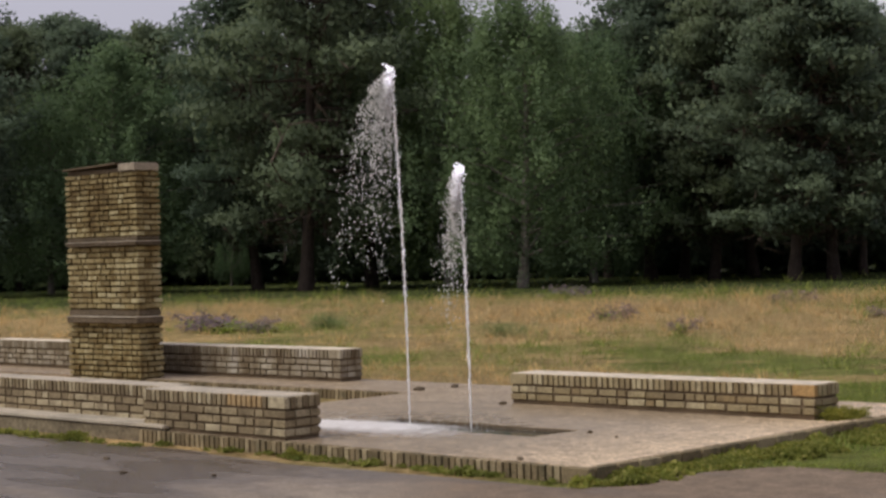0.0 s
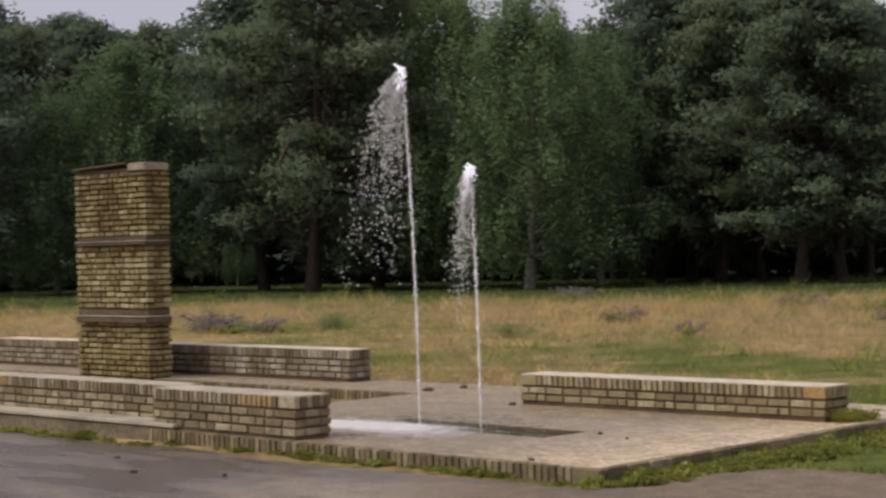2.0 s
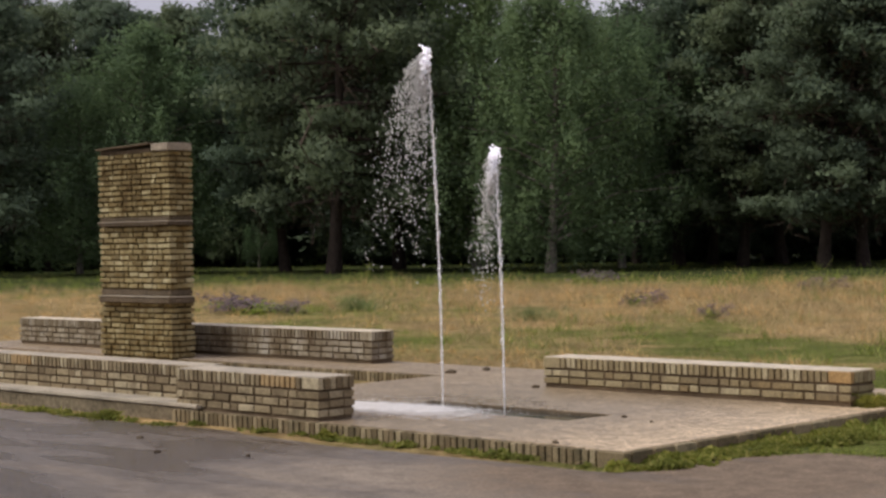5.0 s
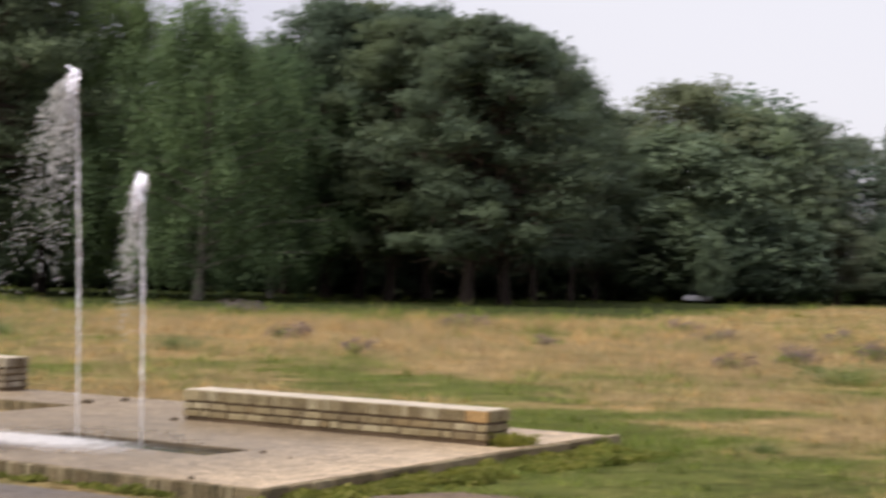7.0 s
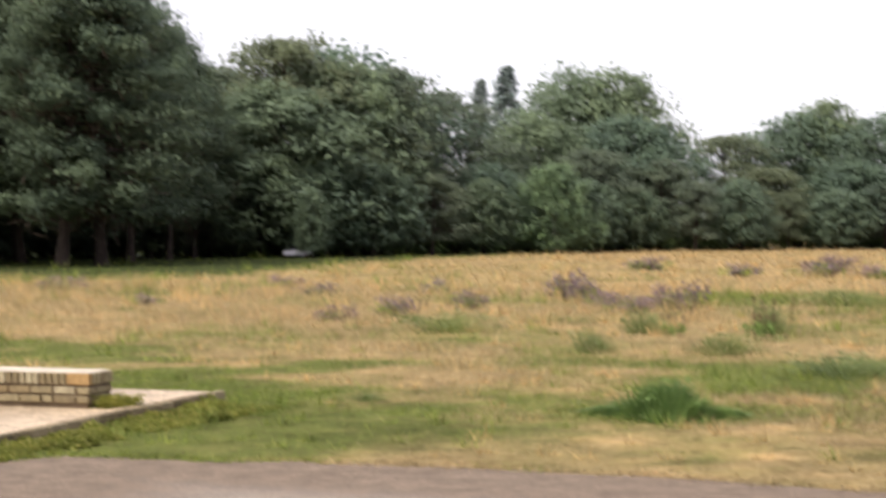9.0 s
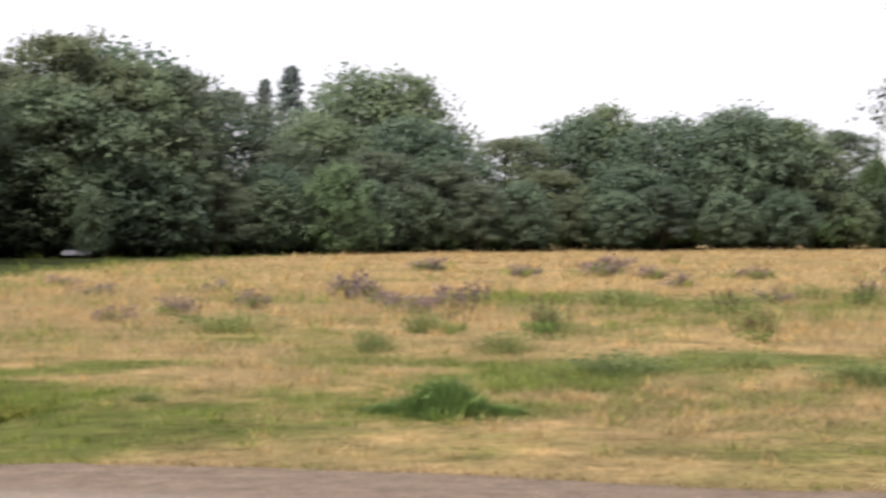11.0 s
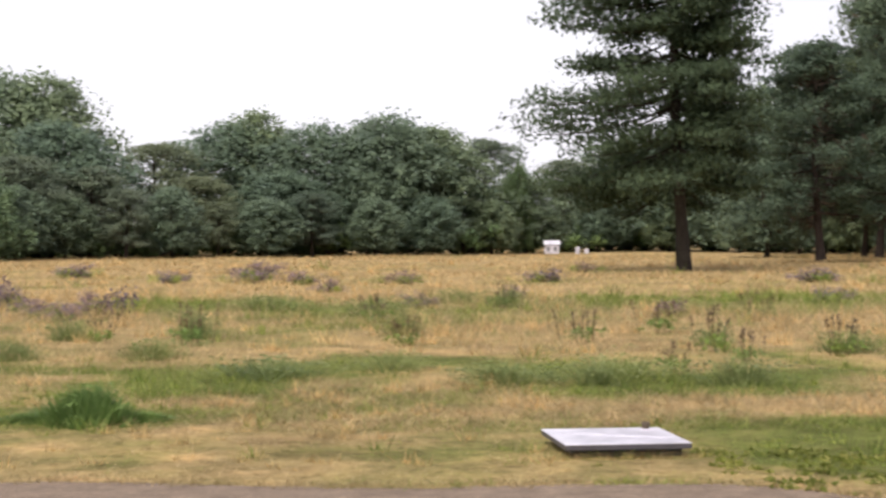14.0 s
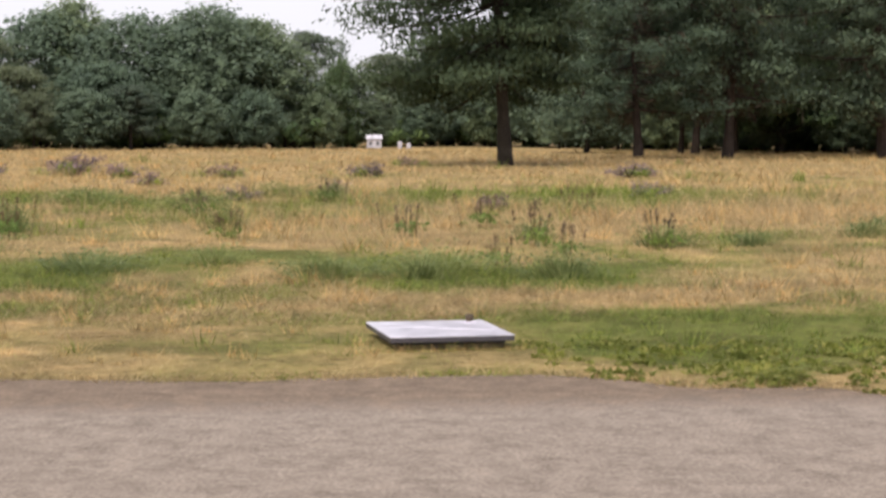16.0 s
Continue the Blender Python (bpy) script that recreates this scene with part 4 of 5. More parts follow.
PROTO = {
    "pine": [make_tree("pine_tree", "dark green Scots pine at the wood's edge", "pine", 13.0, s) for s in (1, 2, 3, 4)],
    "layered": [make_tree("pine_tree", "broad dark pine with layered boughs in the meadow", "layered", 24.0, s) for s in (21, 22)],
    "far_pine": [make_tree("pine_tree", "dark green pine in the distant wood", "pine", 13.0, s, True) for s in (5, 6, 7)],
    "young": [make_tree("young_tree", "young broadleaf tree at the foot of the wood", "broad", 12.5, s, "low") for s in (37, 38)],
    "far_broad": [make_tree("broadleaf_tree", "dull green broadleaf tree in the distant wood", "broad", 12.5, s, True) for s in (34, 35, 36)],
    "broad": [make_tree("broadleaf_tree", "green broadleaf tree with a full rounded crown", "broad", 12.5, s) for s in (31, 32, 33)],
    "birch": [make_tree("birch_tree", "light green birch with drooping twigs", "birch", 12.5, s) for s in (41, 42)],
    "small_birch": [make_tree("birch_tree", "small bright green birch before the wood", "birch", 12.5, 43, "light")],
    "poplar": [make_tree("poplar_tree", "slender dark poplar rising over the wood", "poplar", 16.0, s, True) for s in (51,)],
}
USED = set()


def plant(kind, x, y, height, k=0, turn=None, wide=1.0, group="trees of the wood"):
    proto = PROTO[kind][k % len(PROTO[kind])]
    h0 = dict(pine=13.0, layered=24.0, far_pine=13.0, far_broad=12.5, young=12.5, broad=12.5, birch=12.5, small_birch=12.5, poplar=16.0)[kind]
    s = height / h0
    turn = (x * 37 + y * 91) % 360 if turn is None else turn
    if proto.name in USED:
        ob = copy_thing(proto, Matrix.Identity(4))
    else:
        ob = proto
        USED.add(proto.name)
    ob.matrix_basis = pose(x, y, 0, 0, 0, turn) @ Matrix.Diagonal((s * wide, s * wide, s, 1))
    tagged(ob, group=group)
    return ob


def polar(az, d):
    return 7.2 + d * math.sin(radians(az)), -9.0 + d * math.cos(radians(az))


# single trees that stand out: kind, bearing, distance, height, variant, width
SINGLE = [
    ("pine", -48.2, 78, 18.5, 0, 1.0), ("pine", -49.8, 84, 15.6, 1, 1.0), ("pine", -46.0, 84, 17.5, 2, 1.0), ("birch", -40.9, 73, 13.4, 0, 1.5), ("birch", -38.5, 79, 12.3, 1, 1.3), ("birch", -43.4, 80, 14.8, 1, 1.3),
    ("broad", -52.1, 104, 12.5, 0, 1.0), ("birch", -54.3, 84, 12.7, 0, 1.6), ("birch", -56.6, 88, 10.6, 1, 1.4), ("birch", -50.7, 97, 9.5, 1, 0.6), ("pine", -60.2, 84, 15.5, 2, 1.1), ("pine", -57.6, 102, 15.6, 1, 0.95), ("pine", -55.6, 104, 16.2, 3, 0.95), ("pine", -53.4, 106, 16.6, 0, 0.9), ("pine", -51.7, 107, 14.6, 2, 0.85),
    ("pine", -36.6, 84, 15.1, 2, 1.1), ("pine", -35.5, 86, 15.2, 1, 0.9), ("pine", -34.5, 80, 13.6, 3, 1.1), ("pine", -33.2, 84, 14.7, 1, 1.1), ("pine", -31.9, 75, 13.1, 3, 1.2), ("pine", -30.6, 76, 12.9, 0, 1.2), ("pine", -29.7, 84, 13.6, 2, 0.85), ("pine", -28.4, 90, 12.4, 1, 0.7), ("pine", -27.6, 92, 10.6, 0, 0.6), ("pine", -38.0, 92, 14.0, 0, 1.0),
    ("small_birch", -15.4, 104, 5.7, 0, 2.1), ("poplar", -17.9, 152, 15.4, 0, 1.6), ("poplar", -17.0, 150, 16.4, 0, 2.0), ("far_broad", -14.9, 140, 14.6, 0, 1.2), ("far_broad", -13.4, 140, 14.6, 1, 1.2), ("far_broad", -6.4, 128, 10.9, 2, 1.1),
    ("layered", 7.9, 72, 24.0, 0, 1.0), ("pine", 12.36, 92, 11.9, 1, 1.2), ("far_broad", 10.6, 110, 8.5, 2, 1.2), ("far_pine", -24.5, 100, 13.1, 0, 1.25), ("far_broad", -22.4, 101, 11.6, 1, 1.3), ("far_pine", -20.8, 103, 11.4, 2, 1.2), ("far_broad", -2.1, 128, 10.6, 0, 1.6), ("far_broad", -0.4, 130, 9.8, 2, 1.5),
    ("pine", 13.72, 112, 13.5, 1, 0.8), ("pine", 14.2, 110, 19.0, 3, 0.72), ("pine", 15.27, 96, 17.0, 2, 0.95), ("pine", 15.45, 112, 18.0, 0, 0.9), ("pine", 18.0, 131, 20.0, 0, 1.0),
    ("young", -49.0, 111, 6.6, 0, 1.3), ("young", -55.2, 99, 5.4, 1, 1.2), ("young", -51.4, 101, 5.6, 0, 1.2), ("young", -46.6, 98, 5.2, 1, 1.2), ("young", -44.0, 97, 5.6, 0, 1.2),
    ("broad", 17.0, 118, 15.5, 1, 1.1), ("pine", 20.3, 100, 16.0, 3, 1.1), ("broad", 22.0, 110, 15.5, 0, 1.1), ("birch", 2.4, 133, 7.4, 1, 0.9),
]
for kind, az, d, h, k, wide in SINGLE:
    tree_ = plant(kind, *polar(az, d), h, k, 0.0 if kind == "layered" else None, wide)
    if az == -48.2:                              # bare pale limbs that stick out of its crown
        inv = tree_.matrix_basis.inverted()
        for line, r0 in ((((-50.2, 42.2, 4.6), (-48.6, 39.6, 5.0), (-47.64, 38.28, 5.62), (-47.34, 38.62, 6.57), (-47.15, 38.83, 7.1), (-46.62, 39.43, 7.22), (-46.34, 39.74, 6.9)), 0.055), (((-47.34, 38.62, 6.57), (-47.5, 38.4, 7.2), (-47.9, 38.1, 7.6)), 0.03)):
            pts_ = [Vector(p) + (Vector((3.4, -2.97, -0.25)) if i or r0 < 0.05 else Vector()) for i, p in enumerate(line)]
            v_, f_ = tube(pts_, [r0 * (1 - 0.75 * i / len(pts_)) for i in range(len(pts_))], 6)
            part("dead_branch", mesh_from("dead_branch", [inv @ p for p in v_], f_, M_DEAD), M_DEAD, tree_, "bare pale dead branch")

# the wood: bearing, distance of its edge, slope up to its skyline
WOOD = [(-70, 94, 0.16), (-60, 100, 0.155), (-56, 114, 0.142), (-53.8, 114, 0.142), (-51.9, 114, 0.124), (-48, 104, 0.145), (-40, 98, 0.138), (-36, 98, 0.138), (-33, 95, 0.132), (-29, 97, 0.108), (-27.3, 98, 0.090), (-26.2, 98, 0.098), (-25, 98, 0.111),
        (-23.9, 98, 0.111), (-22.8, 99, 0.100), (-20.5, 101, 0.090), (-18.4, 104, 0.070), (-16, 110, 0.066), (-14, 112, 0.066), (-11.5, 114, 0.064), (-10.2, 115, 0.057), (-8.9, 117, 0.062), (-7.7, 119, 0.065), (-6, 120, 0.069), (-4.1, 121, 0.062), (-1.9, 124, 0.066),
        (0.4, 128, 0.061), (2.2, 134, 0.057), (3.4, 140, 0.040), (5, 150, 0.05), (9, 145, 0.075), (13, 132, 0.10), (18, 126, 0.12), (26, 120, 0.14)]


def wood_at(az):
    for (a0, d0, e0), (a1, d1, e1) in zip(WOOD, WOOD[1:]):
        if a0 <= az < a1:
            f = (az - a0) / (a1 - a0)
            return d0 + (d1 - d0) * f, e0 + (e1 - e0) * f
    return 120, 0.12


r = random.Random(77)
az = -66.0
while az < 25:
    d0, e0 = wood_at(az)
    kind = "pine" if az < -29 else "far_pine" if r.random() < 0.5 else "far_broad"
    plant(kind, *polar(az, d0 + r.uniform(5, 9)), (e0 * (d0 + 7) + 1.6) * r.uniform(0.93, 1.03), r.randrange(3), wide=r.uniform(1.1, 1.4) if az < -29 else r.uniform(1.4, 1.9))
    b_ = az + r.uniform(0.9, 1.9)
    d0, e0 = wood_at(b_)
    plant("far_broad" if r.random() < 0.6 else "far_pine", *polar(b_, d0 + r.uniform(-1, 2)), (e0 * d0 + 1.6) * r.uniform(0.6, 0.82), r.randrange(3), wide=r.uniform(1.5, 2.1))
    az += 360 * r.uniform(5.2, 6.6) / (2 * math.pi * d0)

SHRUB = [shrub("forest_shrub", "dark shrub under the wood's edge", (1.5, 1.7), s, L_SHRUB) for s in (61, 62, 63)]
az, first = -65.0, set()
while az < 24:
    d0, e0 = wood_at(az)
    for gap in (0.5, 4.0):
        k = r.randrange(3)
        x, y = polar(az + r.uniform(-0.5, 0.5), d0 + gap + r.uniform(-1, 2))
        ob = SHRUB[k] if k not in first else copy_thing(SHRUB[k], Matrix.Identity(4))
        first.add(k)
        s = r.uniform(0.9, 1.6)
        ob.matrix_basis = pose(x, y, 0, 0, 0, r.uniform(0, 360)) @ Matrix.Diagonal((s * 1.5, s * 1.5, s * 1.2, 1))
        tagged(ob, group="shrubs under the trees")
    az += 1.25

# young growth that closes the wood's edge
plant("young", *polar(-23.62, 90.6), 3.8, 0, wide=0.75, group="young trees at the wood's edge")
az = -27.5
while az < 6:
    d0, e0 = wood_at(az)
    plant("young" if r.random() < 0.7 else "far_pine", *polar(az, d0 - r.uniform(2.5, 4.5)), (e0 * d0 + 1.6) * r.uniform(0.36, 0.56), r.randrange(3), wide=r.uniform(1.3, 1.7), group="young trees at the wood's edge")
    az += r.uniform(1.5, 2.3)
az = 5.0
while az < 25:
    d0, e0 = wood_at(az)
    plant("young", *polar(az, d0 - r.uniform(3, 9)), r.uniform(4.5, 7.0), r.randrange(3), wide=r.uniform(1.2, 1.6), group="young trees at the wood's edge")
    az += r.uniform(1.5, 2.4)
az = -62.0
while az < -27:
    d0, e0 = wood_at(az)
    plant("young", *polar(az, d0 - r.uniform(1, 5)), r.uniform(4.0, 5.6), r.randrange(3), wide=r.uniform(1.2, 1.6), group="young trees at the wood's edge")
    az += r.uniform(1.8, 2.8)

for kinds in PROTO.values():
    for proto in kinds:
        if proto.name not in USED:
            for o in list(proto.children_recursive) + [proto]:
                bpy.data.objects.remove(o)

# ---------------------------------------------------------------- meadow grass
def blades(name, label, mat, pts, heights, widths, lean, seed):
    rng = np.random.default_rng(seed)
    m = len(pts)
    az = rng.uniform(0, 2 * np.pi, m)
    side = np.stack([np.cos(az), np.sin(az), np.zeros(m)], 1) * widths[:, None] * 0.5
    tip = rng.normal(size=(m, 3)) * lean * heights[:, None]
    tip[:, 2] = heights * rng.uniform(0.75, 1.0, m)
    base = pts.copy()
    base[:, 2] -= 0.03
    tri = np.stack([base - side, base + side, base + tip], 1).reshape(-1, 3)
    up = rng.normal(0, 0.35, (m, 3)) + np.array([0, 0, 1.0])
    up /= np.linalg.norm(up, axis=1)[:, None]
    me = leaf_mesh(name, tri, np.arange(m * 3).reshape(-1, 3), mat, np.repeat(up, 3, axis=0))
    return tagged(new(name, me), label, "grass", kind="stuff")


def drift(p):
    """Taller and shorter grass from place to place."""
    return np.array([0.55 + 1.3 * min(1.0, max(0.0, 0.4 + 0.9 * noise.noise((x * 0.22, y * 0.16, 40)) + 0.6 * noise.noise((x * 0.9, y * 0.7, 41)))) for x, y, _ in p])


def sow(n, x_of, y0, y1, seed, want):
    """Random places between y0 and y1 whose cover suits, outside paving and path."""
    rng = random.Random(seed)
    out = []
    for _ in range(n):
        y = y0 + (y1 - y0) * rng.random()
        a, b = x_of(y)
        x = a + (b - a) * rng.random()
        if -16.2 < x < 0.02 and -0.02 < y < 5.2 or y < edge_y(x) + 0.02:
            continue
        if 7.95 < x < 8.95 and 2.8 < y < 3.9:
            continue
        g = cover(x, y)
        p = (g ** 1.6 if want else 1 - g) * (1 - 0.85 * wood_shade(x, y))
        if rng.random() < p:
            out.append((x, y, 0.0))
    return np.array(out)


near = lambda y: (-2.0 - (y - 1) * 1.3 - (5 if y > 5.2 else 0), 11.2 + (y - 1) * 0.36)
wide_x = lambda y: (7.2 - (y + 9) * 1.75, 7.2 + (y + 9) * 0.42)
for want, mat, nm, lab in ((True, L_GRASS, "green_grass", "short green grass and weeds in the meadow"), (False, L_DRY, "dry_grass", "tall straw-coloured dry grass in the meadow")):
    p = sow(130000, near, -0.3, 8.0, 101 + want, want)
    h = np.where(p[:, 1] < 4.5, 0.042, 0.09) * np.random.default_rng(1).uniform(0.5, 1.6, len(p))
    blades(nm, lab, mat, p, h, np.full(len(p), 0.0075), 1.3, 1)
    p = sow(230000, wide_x, 6.0, 32.0, 103 + want, want)
    h = (0.16 if want else 0.23) * np.random.default_rng(2).uniform(0.4, 1.7, len(p)) * (0.42 + 0.58 * np.clip((p[:, 1] - 6) / 16, 0, 1))
    blades(nm, lab, mat, p, h * drift(p), 0.005 + 0.005 * np.clip((p[:, 1] - 6) / 20, 0, 1), 0.85, 2)
    p = sow(130000, wide_x, 30.0, 112.0, 105 + want, want)
    h = (0.14 if want else 0.18) * np.random.default_rng(3).uniform(0.4, 1.6, len(p))
    blades(nm, lab, mat, p, h * drift(p), 0.012 + 0.0004 * p[:, 1], 1.0, 3)

# ragged grass edge that leans over the path
rg = random.Random(55)
for want, mat, nm, lab in ((True, L_GRASS, "green_grass", "green grass fringe along the path"), (False, L_DRY, "dry_grass", "dry grass fringe along the path")):
    out = []
    for _ in range(9000):
        x = rg.uniform(0.3, 13.5)
        y = edge_y(x) + 0.22 * rg.random() ** 1.5 - 0.07 + 0.1 * noise.noise((x * 2.3, 7, 1))
        if (cover(x, y + 0.4) > 0.35 + 0.3 * rg.random()) == want:
            out.append((x, y, 0.0))
    p = np.array(out)
    blades(nm, lab, mat, p, 0.06 * np.random.default_rng(4).uniform(0.4, 1.7, len(p)), np.full(len(p), 0.009), 0.9, 44)

# tussocks that stand out of the meadow
for want, mat, nm, lab, seed in ((True, L_GRASS, "green_tussock", "green tussocks scattered in the meadow", 211), (False, L_DRY, "straw_tussock", "pale straw tussocks scattered in the meadow", 212)):
    c = np.concatenate([sow(420 if want else 420, near, 2.2, 8.0, seed, want), sow(1500 if want else 1500, wide_x, 6.0, 34.0, seed + 5, want), sow(900 if want else 350, wide_x, 30.0, 80.0, seed + 9, want)])
    rng = np.random.default_rng(seed)
    size = rng.uniform(0.5, 1.5, len(c)) * np.clip(0.3 + c[:, 1] / 30, 0.35, 1.25)
    idx = np.repeat(np.arange(len(c)), 26)
    p = c[idx] + rng.normal(0, 0.10, (len(idx), 3)) * size[idx][:, None]
    p[:, 2] = 0
    h = 0.32 * size[idx] * rng.uniform(0.4, 1.15, len(idx))
    blades(nm, lab, mat, p, h, (0.008 + 0.0005 * c[idx][:, 1]), 0.45, seed)

# heather and weeds: place, width, height
HEATHER = [(-6.6, 29.8, 0.9, 0.45), (-3.8, 19.9, 0.7, 0.45), (-4.2, 18.1, 0.7, 0.3), (-3.4, 23.0, 0.8, 0.45), (-2.6, 27.2, 0.9, 0.75), (-2.0, 26.4, 0.8, 0.5), (-1.2, 24.6, 0.7, 0.35), (-0.3, 23.0, 0.9, 0.4), (0.4, 23.4, 0.8, 0.5), (0.9, 23.6, 0.8, 0.65), (0.2, 21.8, 0.7, 0.35),
           (1.1, 45.3, 1.3, 0.7), (-1.7, 45.5, 1.1, 0.5), (2.6, 44.0, 1.0, 0.5), (6.6, 27.0, 0.7, 0.35), (-6.4, 53.0, 1.5, 0.6), (-8.9, 28.2, 0.8, 0.35), (0.5, 50.2, 1.5, 0.6), (12.8, 60.5, 1.2, 0.5), (-21.5, 14.2, 1.5, 0.45), (-22.6, 14.6, 1.2, 0.45), (-20.4, 14.4, 0.9, 0.35),
           (-15.3, 20.2, 0.9, 0.45), (-11.2, 16.8, 0.5, 0.3), (-10.6, 22.8, 0.6, 0.3), (11.4, 23.0, 0.6, 0.4), (18.8, 45.3, 1.6, 0.5), (8.7, 30.9, 0.8, 0.4), (-28, 34, 1.5, 0.5), (-17, 30, 1.2, 0.4), (5.8, 44, 1.2, 0.5), (10.3, 46, 1.2, 0.5), (4, 36, 0.9, 0.4), (16, 30, 1.0, 0.4), (-12, 33, 1.0, 0.4)]
hproto = []
for s_ in (71, 72, 73):
    hb = shrub("heather_bush", "low purple-brown heather clump in dry grass", (1.0, 1.0), s_, L_HEATH, leaf_n=30)
    rng = np.random.default_rng(s_ + 5)
    c = rng.normal(size=(9, 3)) * np.array([0.4, 0.4, 0.05]) + np.array([0, 0, 0.22])
    quad, fq = leaves(rng, c, np.full((9, 3), 0.26), 40, 0.12, 0.1, 0.4, 0.5)
    part("green_base", leaf_mesh("green_base", quad, fq, L_GRASS), L_GRASS, hb, kind="stuff")
    hproto.append(hb)
for i, (x, y, w_, h_) in enumerate(HEATHER):
    ob = hproto[i] if i < 3 else copy_thing(hproto[i % 3], Matrix.Identity(4))
    ob.matrix_basis = pose(x, y, 0, 0, 0, i * 67) @ Matrix.Diagonal((w_ * 0.72, w_ * 0.72, h_ * 1.05, 1))
    tagged(ob, group="heather clumps")

WEEDS = [(4.2, 5.15, 0.86, 0.40), (3.7, 5.3, 0.55, 0.09), (4.65, 5.3, 0.5, 0.10), (1.32, 5.6, 0.3, 0.12), (7.75, 8.9, 0.9, 0.25), (8.8, 8.9, 1.0, 0.3), (10.3, 8.8, 0.9, 0.3), (6.6, 10.4, 0.9, 0.25), (7.9, 8.7, 0.8, 0.22), (12.5, 13.5, 0.8, 0.35), (13.7, 13.5, 0.7, 0.25), (5.8, 23.9, 1.2, 0.4), (3.4, 26.3, 1.4, 0.35),
         (3.4, 16.6, 0.6, 0.55), (7.5, 29.2, 1.0, 0.4), (6.5, 17.5, 0.7, 0.4), (16.0, 15.3, 0.9, 0.35), (10.9, 14.7, 0.6, 0.35), (3.5, 12.3, 0.9, 0.3), (1.8, 12.2, 0.6, 0.35), (3.8, 25.6, 1.6, 0.35), (5.8, 23.3, 1.2, 0.35), (8.4, 27.0, 0.8, 0.45), (-1.5, 16.0, 1.3, 0.35), (1.6, 16.2, 0.8, 0.4), (-20.0, 16.0, 1.0, 0.4), (-14, 15, 0.9, 0.3), (9.2, 9.6, 1.1, 0.28), (5.2, 9.8, 1.2, 0.24)]
def tuft(seed, count, mat, leafy, fine=1.0):
    """A clump of weeds: arching blades and small leaves, about 1 m across and 1 m high."""
    rng = np.random.default_rng(seed)
    ob = thing("weed_clump", "leafy green weed clump in the meadow", "weed")
    rad = np.abs(rng.normal(0, 0.36, count))
    az = rng.uniform(0, 2 * np.pi, count)
    base = np.stack([rad * np.cos(az), rad * np.sin(az), np.full(count, -0.05)], 1)
    h = np.clip(1.05 - rad * 0.9, 0.15, 1) * rng.uniform(0.4, 1.05, count)
    tip = base + np.stack([np.cos(az) * 0.22, np.sin(az) * 0.22, h], 1) + rng.normal(0, 0.07, (count, 3))
    sd = np.stack([-np.sin(az), np.cos(az), np.zeros(count)], 1) * rng.uniform(0.012, 0.03, count)[:, None] * fine
    v = np.stack([base - sd, base + sd, tip], 1).reshape(-1, 3)
    part("blade", leaf_mesh("blade", v, np.arange(count * 3).reshape(-1, 3), mat), mat, ob, kind="stuff")
    c = rng.normal(size=(26, 3)) * np.array([0.36, 0.36, 0.2]) + np.array([0, 0, 0.42])
    c[:, 2] = np.clip(c[:, 2], 0.08, 0.9)
    quad, fq = leaves(rng, c, np.full((26, 3), 0.18), leafy, 0.10 * (0.4 + 0.6 * fine), 0.4, 0.3, 0.7)
    part("leaf", leaf_mesh("leaf", quad, fq, mat), mat, ob, kind="stuff")
    return ob


wproto = [tuft(81, 600, L_WEED, 44), tuft(82, 600, L_WEED, 44)]
grassy = [tuft(86, 2600, L_TUFT, 8), tuft(87, 2600, L_TUFT, 8)]
light = [tuft(83, 420, L_MEADOW, 12, 0.5), tuft(84, 420, L_MEADOW, 12, 0.5), tuft(85, 340, L_MEADOW, 16, 0.5)]
for i, (x, y, w_, h_) in enumerate(WEEDS):
    src = grassy if i < 3 else light
    k = i if i < 2 else i % len(src)
    ob = src[k] if i < 2 or 3 <= i < 6 else copy_thing(src[k], Matrix.Identity(4))
    ob.matrix_basis = pose(x, y, 0, 0, 0, i * 67) @ Matrix.Diagonal((w_ * (0.7 if i < 3 else 1.0), w_ * (0.7 if i < 3 else 1.0), h_ * (0.85 if i < 3 else 1.05), 1))
    tagged(ob, group="weeds in the meadow")

# tall stalks with dark seed heads
def stalks(seed):
    """Upright thin stems with small dark heads and a few leaves, about 1 m high."""
    rr = random.Random(seed)
    rng = np.random.default_rng(seed)
    ob = thing("seed_stalks", "tall weed stalks with dark seed heads", "weed")
    heads = []
    for _ in range(9):
        b0 = Vector((rr.gauss(0, 0.16), rr.gauss(0, 0.16), -0.04))
        tip = b0 * 1.5 + Vector((rr.gauss(0, 0.06), rr.gauss(0, 0.06), rr.uniform(0.6, 1.0)))
        v, f = tube([b0, b0.lerp(tip, 0.5) + Vector((rr.gauss(0, 0.02), rr.gauss(0, 0.02), 0)), tip], [0.012, 0.009, 0.005], 4)
        part("stem", mesh_from("stem", v, f, M_STALK), M_STALK, ob)
        heads += [tuple(b0.lerp(tip, k)) for k in (0.82, 0.93, 1.0)]
    q, f = leaves(rng, np.array(heads), np.full((len(heads), 3), 0.05), 7, 0.06, 0, 0.4, 0.6)
    part("seed_head", leaf_mesh("seed_head", q, f, L_SEED), L_SEED, ob, kind="stuff")
    c = np.array([(rr.gauss(0, 0.2), rr.gauss(0, 0.2), rr.uniform(0.1, 0.4)) for _ in range(14)])
    q, f = leaves(rng, c, np.full((14, 3), 0.12), 9, 0.13, 0.2, 0.4, 0.5)
    part("leaf", leaf_mesh("leaf", q, f, L_TUFT), L_TUFT, ob, kind="stuff")
    return ob


